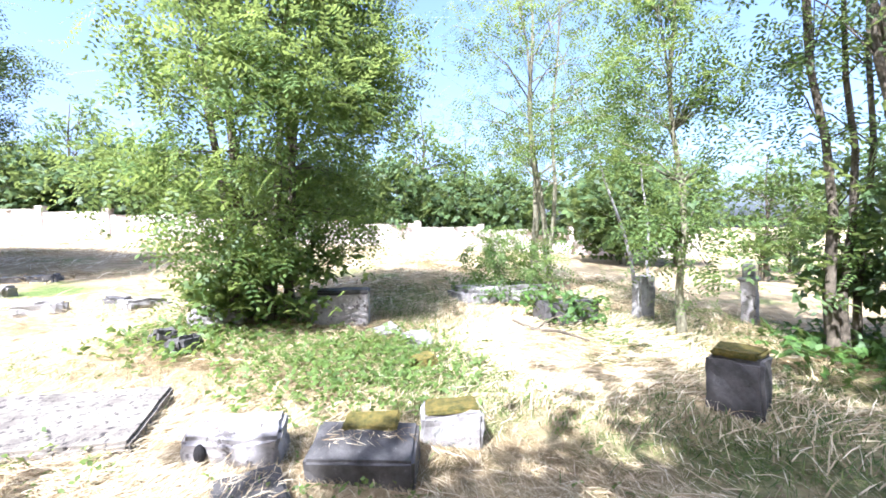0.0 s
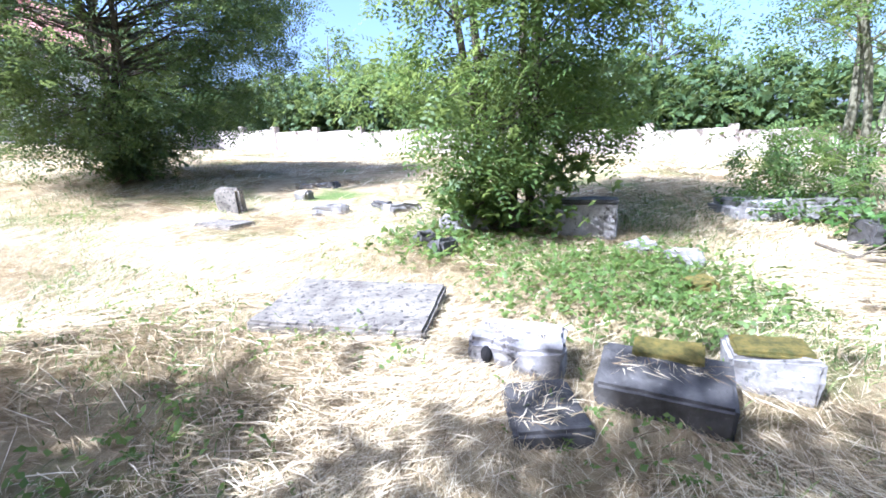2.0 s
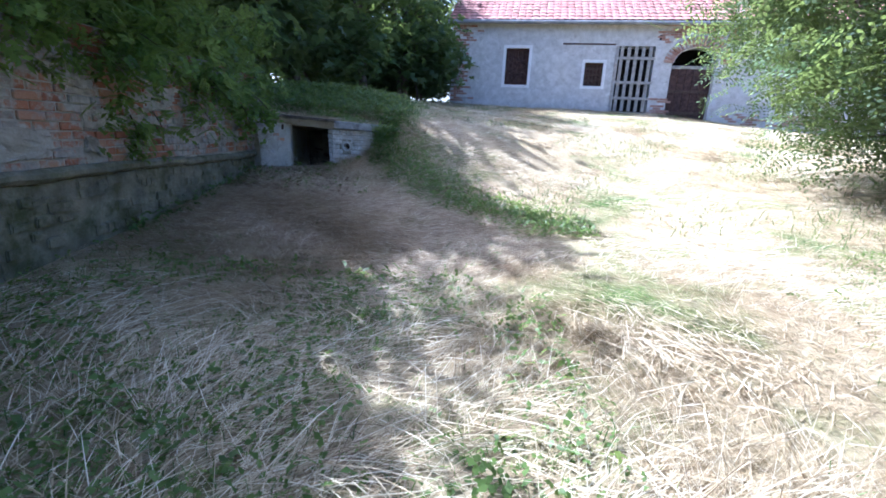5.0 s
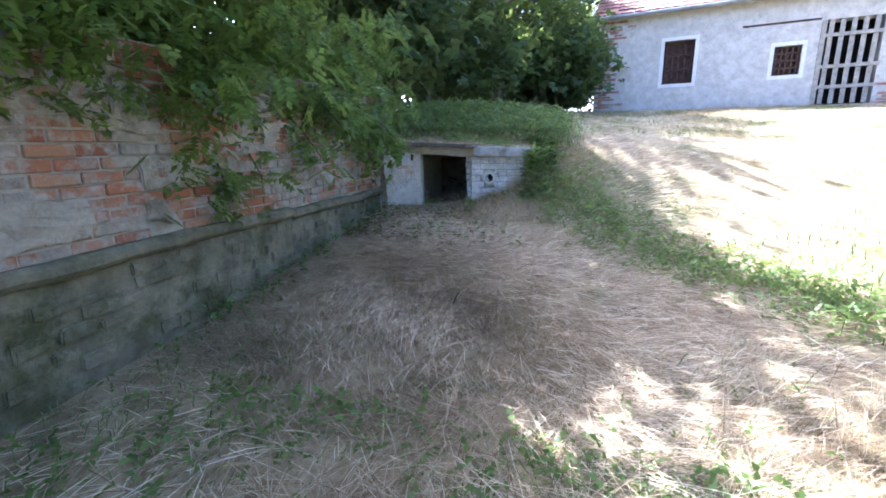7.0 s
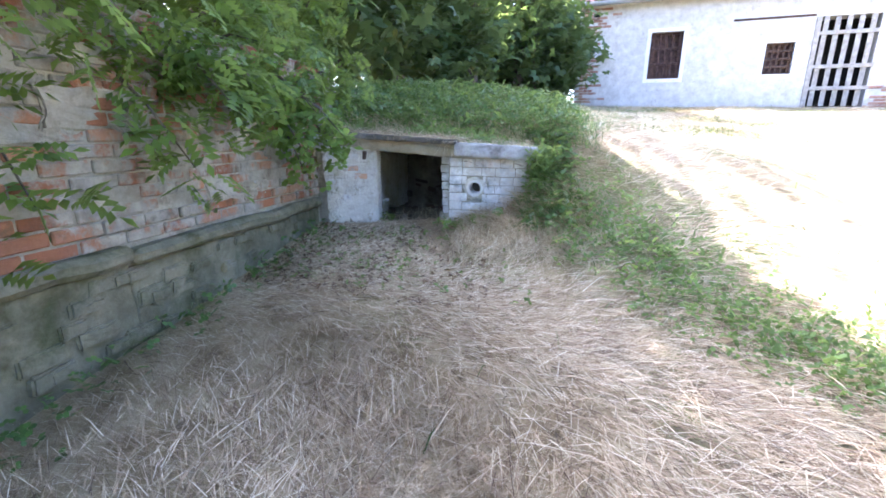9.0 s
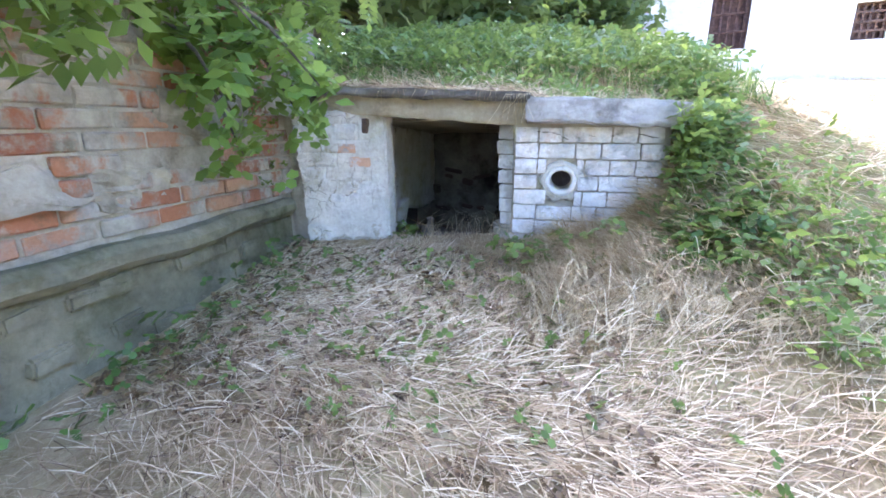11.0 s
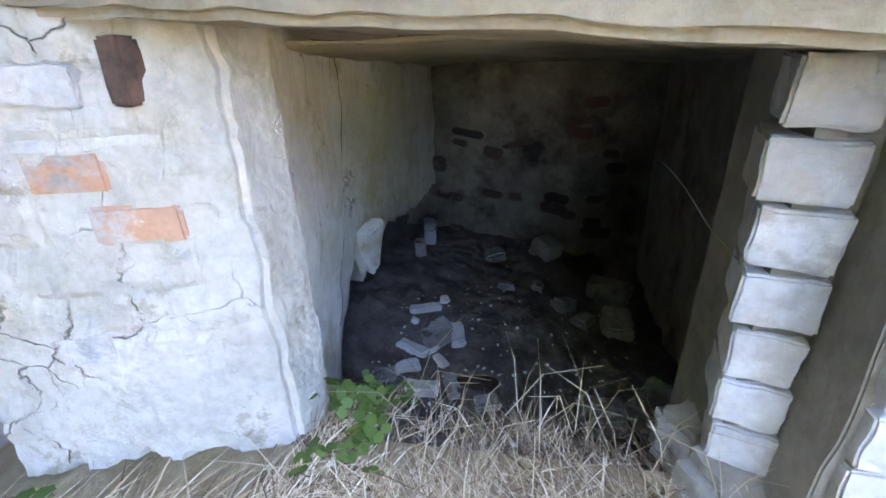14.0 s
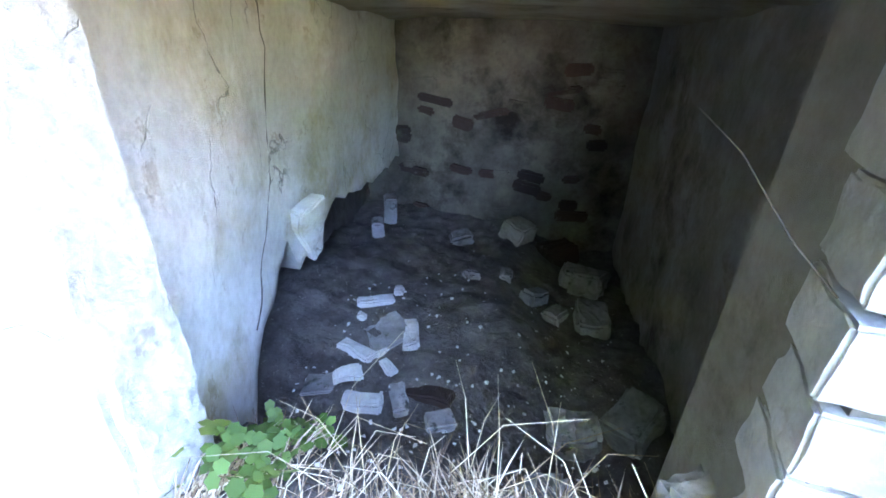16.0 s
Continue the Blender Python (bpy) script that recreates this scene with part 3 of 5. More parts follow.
for a, b in zip(rings, rings[1:]):
    for k in range(28):
        bm.faces.new((a[k], a[(k + 1) % 28], b[(k + 1) % 28], b[k]))
part("drain_pipe", bm, M_PIPE, front, "round cement drain pipe mouth", True)
# plug added so that the far end of the pipe looks unlit
bm = bmesh.new()
bmesh.ops.create_cone(bm, cap_ends=True, segments=24, radius1=PR - 0.024, radius2=PR - 0.024, depth=0.08, matrix=Matrix.Translation((PX, 0.20, PZ)) @ Euler((math.pi / 2, 0, 0)).to_matrix().to_4x4())
part("shade_plug", bm, M_SOIL, front, "dark plug standing for shade deep in the pipe")

# ---- cellar inside ----
LEFT_LINE = [(-0.345, 0.06), (-0.38, 0.18), (-0.50, 0.50), (-0.60, 0.83), (-0.625, 1.10), (-0.70, 2.32)]
RIGHT_LINE = [(0.400, 0.15), (0.42, 0.30), (0.58, 0.42), (0.62, 0.9), (0.635, 1.5), (0.64, 2.32)]


def along(line, s):
    """A place a share s of the way along a line."""
    seg = [math.dist(a, b) for a, b in zip(line, line[1:])]
    d = s * sum(seg)
    for (a, b), l in zip(zip(line, line[1:]), seg):
        if d <= l + 1e-9:
            return a[0] + (b[0] - a[0]) * d / l, a[1] + (b[1] - a[1]) * d / l
        d -= l
    return line[-1]


def cellar_top(y):
    return 0.79 - 0.05 * y


def curtain(name, line, side, bottom, material, label, n=44, rows=26):
    """A cellar wall along a line, 0.12 m thick, with a bottom edge given by a function of the share along it."""
    bm = bmesh.new()
    grid = []
    for thick in (0.0, 0.12):
        g = []
        for i in range(n + 1):
            s = i / n
            x, y = along(line, s)
            z0, z1 = bottom(s), cellar_top(y) + 0.03
            col = []
            for j in range(rows + 1):
                z = z0 + (z1 - z0) * j / rows
                q = Vector((x * 3, y * 3, z * 3))
                w = 0.018 * noise.noise(q * 1.2) + 0.008 * noise.noise(q * 4)
                col.append(bm.verts.new((x + side * (w - thick), y, z)))
            g.append(col)
        grid.append(g)
    for g, flip in ((grid[0], side < 0), (grid[1], side > 0)):
        for i in range(n):
            for j in range(rows):
                q = (g[i][j], g[i + 1][j], g[i + 1][j + 1], g[i][j + 1])
                bm.faces.new(q[::-1] if flip else q)
    for i in range(n):
        bm.faces.new((grid[0][i][0], grid[1][i][0], grid[1][i + 1][0], grid[0][i + 1][0]))
    bmesh.ops.recalc_face_normals(bm, faces=list(bm.faces))
    return part(name, bm, material, None, label, True)


def broken(s):
    """The broken lower edge of the plaster on the west side."""
    y = along(LEFT_LINE, s)[1]
    z = float(np.interp(y, (0.1, 0.24, 0.36, 0.52, 0.72, 0.84, 0.92, 1.08, 1.2, 1.6, 2.3), (-0.25, -0.22, -0.18, -0.08, 0.0, 0.05, -0.08, -0.06, 0.06, -0.04, -0.06)))
    return z + 0.05 * noise.noise(Vector((s * 31, 0.3, 0))) + 0.03 * noise.noise(Vector((s * 83, 0.7, 0))) + (-0.12 if y < 0.2 else 0)


tagged(curtain("wall_cellar_west", LEFT_LINE, 1, broken, M_CELLAR, "pale cracked plaster with a broken lower edge"), category="wall", kind="structure")
bm = bmesh.new()
prev = None
for i in range(25):
    x, y = along(LEFT_LINE, i / 24)
    row = [bm.verts.new((x - 0.20 - 0.03 * noise.noise(Vector((y * 5, z * 6, 1))), y, z)) for z in np.linspace(-0.7, 0.8, 16)]
    if prev:
        for j in range(15):
            bm.faces.new((prev[j], row[j], row[j + 1], prev[j + 1]))
    prev = row
tagged(part("wall_cellar_backing", bm, M_SOIL, None, "dark earth behind broken plaster"), category="wall", kind="structure")
# the east side takes the plaster copy that has shade in its colour
tagged(curtain("wall_cellar_east", RIGHT_LINE, -1, lambda s: -0.75, M_CELLAR_DARK, "pitted plaster darkened for the shaded east side"), category="wall", kind="structure")
# back wall of rough stones in grey mortar
back = thing("wall_cellar_north", (0, 2.28, 0), "rough stone back wall of the cellar with bare brick spots", "wall", kind="structure")
bm = bmesh.new()
bmesh.ops.create_grid(bm, x_segments=48, y_segments=40, size=0.5, matrix=Matrix.LocRotScale((-0.05, 0, 0.0), Euler((math.pi / 2, 0, 0)), (1.7, 1.7, 1)))
for v in bm.verts:
    v.co.y += 0.03 * noise.noise(v.co * 7) + 0.015 * noise.noise(v.co * 19)
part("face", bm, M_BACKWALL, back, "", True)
rng = random.Random(5)
for k in range(34):
    x, z = rng.uniform(-0.7, 0.45), rng.uniform(-0.4, 0.45)
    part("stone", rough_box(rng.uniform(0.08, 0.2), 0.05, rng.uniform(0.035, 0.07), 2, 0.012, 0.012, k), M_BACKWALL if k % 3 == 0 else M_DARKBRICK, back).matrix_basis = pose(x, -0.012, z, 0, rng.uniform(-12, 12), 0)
bm = bmesh.new()
bmesh.ops.create_grid(bm, x_segments=30, y_segments=44, size=0.5, matrix=Matrix.LocRotScale((-0.05, 1.3, 0), None, (1.7, 2.2, 1)))
for v in bm.verts:
    v.co.z = cellar_top(v.co.y) + 0.012 * noise.noise(v.co * 5) - 0.10 * max(0, abs(v.co.x + 0.08) - 0.25) ** 2
for f in bm.faces:
    f.normal_flip()
for v in list(bm.verts):
    v.co.y = max(v.co.y, 0.36)
tagged(part("ceiling_cellar", bm, M_LINTEL, None, "low stained plaster vault of the cellar", True), category="ceiling", kind="structure")


def pit_z(x, y):
    """The floor of dark soil that falls away into the cellar."""
    t = min(1, max(0, (y - 0.12) / 0.44))
    z = 0.03 - 0.33 * t * t * (3 - 2 * t) + 0.05 * math.exp(-((y - 1.0) / 0.35) ** 2) - 0.12 * min(1, max(0, y - 1.0))
    z -= 0.15 * min(1, max(0, (x - 0.02) / 0.30)) * min(1, max(0, (y - 0.24) / 0.20))
    z += 0.05 * min(1, max(0, (-x - 0.35) / 0.3)) * t
    q = Vector((x, y, 0))
    return z + 0.035 * noise.noise(q * 5) + (0.022 * noise.noise(q * 16) + 0.010 * noise.noise(q * 40)) * (0.3 + 0.7 * t)


bm = bmesh.new()
bmesh.ops.create_grid(bm, x_segments=90, y_segments=130, size=0.5, matrix=Matrix.LocRotScale((-0.08, 1.18, 0), None, (1.7, 2.38, 1)))
for v in bm.verts:
    v.co.z = pit_z(v.co.x, v.co.y) - (0.05 if v.co.y < 0.03 else 0)
tagged(part("floor_cellar", bm, M_SOIL, None, "dark loose soil floor sloping into the cellar", True), category="floor", kind="structure")

rng = random.Random(11)
for x, y, sx, sy, sz, a, m, lab in (
        (-0.27, 0.58, 0.11, 0.055, 0.035, 4, M_RUBBLE, ""), (-0.345, 0.66, 0.085, 0.05, 0.03, 30, M_RUBBLE, ""), (-0.245, 0.72, 0.06, 0.035, 0.02, -35, M_RUBBLE, ""),
        (-0.18, 0.62, 0.05, 0.12, 0.03, 25, M_GREYSTONE, ""), (-0.385, 1.00, 0.13, 0.04, 0.03, 30, M_RUBBLE, ""), (-0.215, 0.87, 0.05, 0.15, 0.03, 18, M_RUBBLE, ""),
        (-0.37, 0.77, 0.13, 0.05, 0.025, -18, M_RUBBLE, ""), (-0.30, 0.88, 0.14, 0.15, 0.018, 40, M_GREYSTONE, ""), (-0.33, 1.11, 0.035, 0.05, 0.025, 0, M_RUBBLE, ""),
        (-0.40, 0.90, 0.03, 0.04, 0.02, 20, M_RUBBLE, ""), (-0.10, 0.66, 0.14, 0.06, 0.03, -8, M_DARKBRICK, ""), (-0.05, 0.58, 0.08, 0.06, 0.03, 20, M_GREYSTONE, ""),
        (-0.42, 0.62, 0.10, 0.09, 0.015, 15, M_GREYSTONE, ""), (-0.28, 0.80, 0.08, 0.03, 0.02, 60, M_RUBBLE, "")):
    ob = part("plaster_fragment", rough_box(sx, sy, sz, 2, 0.010, 0.006, x * 31 + y * 17, 14), m, None)
    ob.matrix_basis = pose(x, y, pit_z(x, y) - 0.006, rng.uniform(-8, 8), rng.uniform(-8, 8), a)
    tagged(ob, "broken piece of pale plaster on dark soil", "rubble", "rubble in the cellar")
for x, y, s, m in ((0.18, 1.42, 0.11, M_GREYSTONE), (0.275, 1.38, 0.11, M_GREYSTONE), (0.43, 1.40, 0.18, M_GREYSTONE), (0.05, 2.10, 0.19, M_CELLAR_DARK), (0.31, 2.12, 0.20, M_DARKBRICK), (-0.10, 1.42, 0.08, M_GREYSTONE), (0.05, 1.50, 0.08, M_GREYSTONE),
                  (-0.22, 1.92, 0.12, M_GREYSTONE), (0.37, 1.85, 0.16, M_GREYSTONE), (0.50, 0.80, 0.17, M_GREYSTONE), (0.32, 0.73, 0.16, M_GREYSTONE), (0.45, 1.75, 0.2, M_GREYSTONE), (0.24, 0.42, 0.12, M_GREYSTONE)):
    ob = part("fallen_stone", rough_box(s, s * 0.75, s * 0.6, 5, 0.016, 0.012, x * 13 + y, 12), m, None)
    ob.matrix_basis = pose(x, y, pit_z(x, y) - 0.02, rng.uniform(-14, 14), rng.uniform(-14, 14), rng.uniform(0, 90))
    tagged(ob, "fallen grey stone lying in the cellar", "stone", "fallen stones in the cellar")
bm = rough_box(0.06, 0.15, 0.25, 4, 0.016, 0.008, 3, 9)
for v in bm.verts:
    s = 0.35 + 0.65 * min(1, max(0, v.co.z / 0.2))
    v.co.x, v.co.y = v.co.x * s - 0.03 * (1 - s), v.co.y * s + 0.05 * (1 - s)
ob = part("hanging_plaster", bm, M_CELLAR, None)
ob.matrix_basis = pose(-0.605, 1.00, -0.10, 10, 6, -8)
tagged(ob, "loose lump of pale plaster leaning on the wall", "plaster")
for x, y, z, sx, sz in ((-0.64, 1.72, -0.22, 0.06, 0.09), (-0.655, 1.98, -0.22, 0.07, 0.16)):
    ob = part("broken_brick", rough_box(sx, 0.09, sz, 2, 0.012, 0.01, x * 40), M_GREYSTONE, None)
    ob.matrix_basis = pose(x, y, pit_z(x, y) - 0.01, 5, 0, 20)
    tagged(ob, "broken brick standing against the cellar wall", "brick", "fallen stones in the cellar")
# footing stones under the east jamb
for x, y, s, a in ((0.40, 0.06, 0.12, 20), (0.45, -0.05, 0.08, -15), (0.38, 0.15, 0.13, 35)):
    ob = part("footing_stone", rough_box(s, s * 0.8, s * 0.85, 5, 0.012, 0.02, s * 90, 14), M_MORTAR, None)
    ob.matrix_basis = pose(x, y, gz(x, min(y, -0.02)) - 0.03, 0, 0, a)
    tagged(ob, "rough pale footing stone in dry grass", "stone", "footing stones")
# long crack down the west plaster
pts = ragged([(0.86, 0.78), (0.88, 0.60), (0.83, 0.34), (0.74, 0.22), (0.62, 0.08), (0.50, 0.0)], 5)
line = []
for y, z in pts:
    s = min((abs(along(LEFT_LINE, i / 200)[1] - y), i / 200) for i in range(201))[1]
    x = along(LEFT_LINE, s)[0]
    q = Vector((x * 3, y * 3, z * 3))
    line.append((x + 0.018 * noise.noise(q * 1.2) + 0.008 * noise.noise(q * 4) + 0.001, y, z))
co, fa = tube(line, [0.0022 * (0.4 + 0.6 * abs(math.sin(2.3 * i))) for i in range(len(line))], 5)
tagged(raw_mesh("plaster_crack", co, fa, M_MORTAR_DARK), "long dark crack in the cellar plaster", "crack")
# crumbs of plaster and gravel in the soil
rng = np.random.default_rng(77)
n = 300
bx, by = rng.uniform(-0.5, 0.5, n), np.abs(rng.normal(0.40, 0.55, n)) + 0.08
ok = by < 1.9
bx, by = bx[ok], by[ok]
pl = np.stack([bx, by, [pit_z(a, b) for a, b in zip(bx, by)]], -1)
chip = (np.array([(-1, -0.7, 0), (1, -0.6, 0), (0.8, 0.9, 0), (-0.9, 0.6, 0), (-0.6, -0.4, 0.7), (0.7, -0.3, 0.6), (0.5, 0.5, 0.8), (-0.5, 0.4, 0.6)], float),
        np.array([(4, 5, 6, 7), (0, 1, 5, 4), (1, 2, 6, 5), (2, 3, 7, 6), (3, 0, 4, 7)]))
co, fa = scatter(chip, pl, turns(rng, len(pl), 0, 0.15), rng.uniform(0.002, 0.008, len(pl)))
tagged(raw_mesh("gravel", co, fa, M_RUBBLE), "crumbs of plaster and gravel on the soil", "gravel", kind="stuff")
# a root that hangs from the jamb across the dark
co, fa = tube([(0.345, 0.09, 0.50), (0.31, 0.11, 0.535), (0.27, 0.14, 0.59), (0.235, 0.16, 0.62)], [0.0010, 0.0006, 0.0004, 0.0002], 5)
tagged(raw_mesh("hanging_root", co, fa, M_BARK), "thin brown dusty root hanging across the opening", "root")

# ---- the house ----
HY = 11.2
house = thing("house", (2.40, 16.50, 2.22), "low whitish plastered farmhouse with a red tiled roof", "house", turn=-10.2)
house.matrix_basis = house.matrix_basis @ Matrix.Scale(1.38, 4)


def hp(name, bm, mat, label="", parent=house, smooth=False):
    """A part of the house, written in world metres."""
    bmesh.ops.translate(bm, verts=list(bm.verts), vec=(-3.5, -HY, -1.0))
    return part(name, bm, mat, parent, label, smooth)


HOLES = [(5.52, 6.35, 1.77, 3.02), (8.34, 8.97, 1.80, 2.58), (9.36, 10.62, 0.95, 3.14), (11.22, 12.62, 0.72, 3.14)]
HX0, HX1, HZ0, HZ1, HT = 3.5, 18.5, 0.2, 3.95, 0.5
bm = bmesh.new()
xs = sorted({HX0, HX1, *[h[0] for h in HOLES], *[h[1] for h in HOLES]})
for a, b in zip(xs, xs[1:]):
    cuts = [h for h in HOLES if h[0] <= a and h[1] >= b]
    z = HZ0
    for h in cuts:
        if h[2] > z:
            add_box(bm, a, b, HY, HY + HT, z, h[2])
        z = h[3]
    add_box(bm, a, b, HY, HY + HT, z, HZ1)
# spandrels that turn the square head of the door into an arch
for k in range(12):
    a0, a1 = math.pi * k / 12, math.pi * (k + 1) / 12
    xa, xb = 12.03 + 0.75 * math.cos(a0), 12.03 + 0.75 * math.cos(a1)
    za, zb = 2.62 + 0.52 * math.sin(a0), 2.62 + 0.52 * math.sin(a1)
    v = [bm.verts.new(p) for y in (HY + 0.004, HY + HT) for p in ((xa, y, za), (xb, y, zb), (xb, y, 3.145), (xa, y, 3.145))]
    for f in ((0, 1, 2, 3), (7, 6, 5, 4), (1, 0, 4, 5)):
        bm.faces.new([v[i] for i in f])
add_box(bm, HX0, HX0 + HT, HY + HT, HY + 7, HZ0, HZ1)
add_box(bm, HX1 - HT, HX1, HY + HT, HY + 7, HZ0, HZ1)
add_box(bm, HX0, HX1, HY + 7, HY + 7.4, HZ0, HZ1)
for xa in (HX0, HX1 - 0.4):
    v = [bm.verts.new(p) for x in (xa, xa + 0.4) for p in ((x, HY + 0.2, HZ1), (x, HY + 6.8, HZ1), (x, HY + 3.5, 6.2))]
    for f in ((0, 1, 2), (5, 4, 3), (0, 2, 5, 3), (2, 1, 4, 5)):
        bm.faces.new([v[i] for i in f])
house_wall = hp("wall", bm, M_HOUSE, "patched white plaster wall")
# black sheet across the rooms, drawn in for their unlit depth
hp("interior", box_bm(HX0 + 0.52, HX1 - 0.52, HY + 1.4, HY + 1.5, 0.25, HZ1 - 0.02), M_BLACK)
hp("floor_slab", box_bm(HX0 + 0.52, HX1 - 0.52, HY + 0.2, HY + 6.9, 0.3, 0.42), M_MORTAR_DARK)
# roof: two slopes of tile rows
slope, run = math.atan2(2.35, 3.75), 0
length = math.hypot(2.35, 3.75)
bm = bmesh.new()
for side in (1, -1):
    m = Matrix.Translation((0, HY + 3.5, 6.28)) @ Euler((slope * side, 0, 0)).to_matrix().to_4x4()
    add_box(bm, HX0 - 0.12, HX1 + 0.2, -length if side > 0 else 0, 0 if side > 0 else length, -0.10, -0.03, m=m)
hp("roof_deck", bm, M_WOOD_DARK)
co, fa = [], []
cr, sr = math.cos(slope), math.sin(slope)
rng = np.random.default_rng(4)
for r in range(15):
    d0 = length * r / 15
    d1 = d0 + length / 15 + 0.05
    for c in range(62):
        x0 = HX0 - 0.12 + c * 0.247
        lift = rng.uniform(0, 0.012)
        o = len(co)
        for d, l in ((d0, 0.0), (d1, 0.035)):
            for x, u in ((x0 + 0.004, 0), (x0 + 0.12, 0.022), (x0 + 0.240, 0)):
                w = l + lift + u - 0.025
                co.append((x - 3.5, 3.5 - d * cr - w * sr, 5.28 - d * sr + w * cr))
        fa += [(o, o + 3, o + 4, o + 1), (o + 1, o + 4, o + 5, o + 2)]
tiles = raw_mesh("roof", co, fa, M_ROOF, house)
tagged(tiles, "faded red clay roof tiles", kind="stuff")
hp("ridge", box_bm(HX0 - 0.12, HX1 + 0.2, HY + 3.38, HY + 3.62, 6.24, 6.34, bevel=0.04), M_ROOF)
hp("eave_board", box_bm(HX0 - 0.05, HX1 + 0.1, HY - 0.22, HY - 0.19, 3.80, 3.93), M_WOOD_DARK)
co, fa = tube([(HX0 - 0.15 - 3.5, -0.30, 2.83), (HX1 + 0.2 - 3.5, -0.30, 2.80)], [0.065, 0.065], 10)
raw_mesh("gutter", co, fa, M_ZINC, house, True)
for x in (8.2, 13.0):
    hp("chimney", box_bm(x, x + 0.5, HY + 3.2, HY + 3.8, 5.6, 6.9, bevel=0.02), M_BRICK_HOUSE, "plastered brick chimney")
# windows
for name, (x0, x1, z0, z1), bars, rails in (("window", HOLES[0], 5, (0.33, 0.66)), ("window", HOLES[1], 5, (0.25, 0.5, 0.75))):
    bm = bmesh.new()
    add_box(bm, x0 - 0.10, x1 + 0.10, HY - 0.012, HY + 0.05, z0 - 0.10, z0 - 0.002)
    add_box(bm, x0 - 0.10, x1 + 0.10, HY - 0.010, HY + 0.05, z1 + 0.002, z1 + 0.10)
    add_box(bm, x0 - 0.10, x0 - 0.002, HY - 0.011, HY + 0.05, z0, z1)
    add_box(bm, x1 + 0.002, x1 + 0.10, HY - 0.011, HY + 0.05, z0, z1)
    win = hp(name, bm, M_TRIM, "dark barred window with a white surround")
    bm = bmesh.new()
    for a, b, c, d in ((x0, x0 + 0.06, z0, z1), (x1 - 0.06, x1, z0, z1), (x0, x1, z0, z0 + 0.06), (x0, x1, z1 - 0.06, z1)):
        add_box(bm, a, b, HY + 0.14, HY + 0.20, c, d, 0.004)
    hp("frame", bm, M_WOOD_DARK, "", win)
    hp("shutter", box_bm(x0, x1, HY + 0.24, HY + 0.27, z0, z1), M_WOOD_DARK, "dark brown boards behind the bars", win)
    for k in range(bars):
        x = x0 + (x1 - x0) * (k + 0.5) / bars
        hp("bar", box_bm(x - 0.022, x + 0.022, HY + 0.10, HY + 0.13, z0, z1, bevel=0.004), M_WOOD_DARK if bars == 5 and x1 < 7 else M_IRON, "", win)
    for q in rails:
        z = z0 + (z1 - z0) * q
        hp("rail", box_bm(x0, x1, HY + 0.07, HY + 0.098, z - 0.025, z + 0.025, bevel=0.004), M_WOOD_DARK if x1 < 7 else M_IRON, "", win)
# slatted gate
x0, x1, z0, z1 = HOLES[2]
gate = hp("gate", box_bm(x0 - 0.04, x0 + 0.07, HY - 0.03, HY + 0.05, z0, z1, bevel=0.008), M_WOOD_GREY, "grey slatted wooden gate over a dark doorway")
for k in range(5):
    x = x0 + 0.18 + k * 0.235
    hp("slat", box_bm(x - 0.055, x + 0.055, HY + 0.02, HY + 0.045, z0 + 0.03, z1 - 0.02 * (k % 2), bevel=0.006), M_WOOD_GREY, "", gate)
for z in (1.42, 1.95, 2.75):
    hp("cross_rail", box_bm(x0, x1 + 0.03, HY - 0.022, HY + 0.018, z - 0.045, z + 0.045, bevel=0.006), M_WOOD_GREY, "", gate)
# arched door
x0, x1 = 11.28, 12.78
door = hp("door", box_bm(x0, x1, HY + 0.30, HY + 0.34, 0.45, 2.60), M_WOOD_DARK, "tall dark brown arched plank door")
for k in range(6):
    x = x0 + 0.02 + k * 0.246
    hp("plank", box_bm(x, x + 0.225, HY + 0.262, HY + 0.298, 0.45, 2.50, bevel=0.006), M_WOOD_DARK, "", door)
for z in (1.0, 1.72, 2.52):
    hp("door_rail", box_bm(x0, x1, HY + 0.235, HY + 0.26, z - 0.05, z + 0.05, bevel=0.006), M_IRON if z < 2 else M_WOOD_GREY, "", door)
hp("beam", box_bm(7.5, 9.3, HY - 0.02, HY + 0.05, 3.16, 3.21, bevel=0.006), M_WOOD_DARK, "dark timber line in the plaster")
# black plates stand for the shade inside the vents
for x, z in ((3.98, 3.55), (10.78, 3.42), (14.2, 3.4)):
    hp("vent", box_bm(x - 0.09, x + 0.09, HY - 0.006, HY + 0.06, z - 0.09, z + 0.09), M_BLACK, "small dark vent hole")
# bricks bare of plaster: the arch, the corner and the patch over the door
for k in range(23):
    a = math.pi * (k + 0.5) / 23
    m = Matrix.Translation((12.03 + 0.93 * math.cos(a) - 3.5, 0.02, 2.62 + 0.70 * math.sin(a) - 1.0)) @ Euler((0, math.pi / 2 - a, 0)).to_matrix().to_4x4()
    ob = part("brick", box_bm(-0.042, 0.042, -0.05, 0.05, -0.16, 0.16, bevel=0.008), M_BRICK_HOUSE, house_wall)
    ob.matrix_basis = m
brick_proto = box_bm(-0.125, 0.125, -0.05, 0.05, -0.033, 0.033, bevel=0.007)
house_brick = bpy.data.meshes.new("brick")
brick_proto.to_mesh(house_brick)
brick_proto.free()
house_brick.materials.append(M_BRICK_HOUSE)
rng = random.Random(3)


def bare(x, z):
    ob = new("brick", house_brick)
    ob.parent = house_wall
    ob.matrix_basis = pose(x - 3.5, 0.035 + rng.uniform(-0.006, 0.008), z - 1.0)


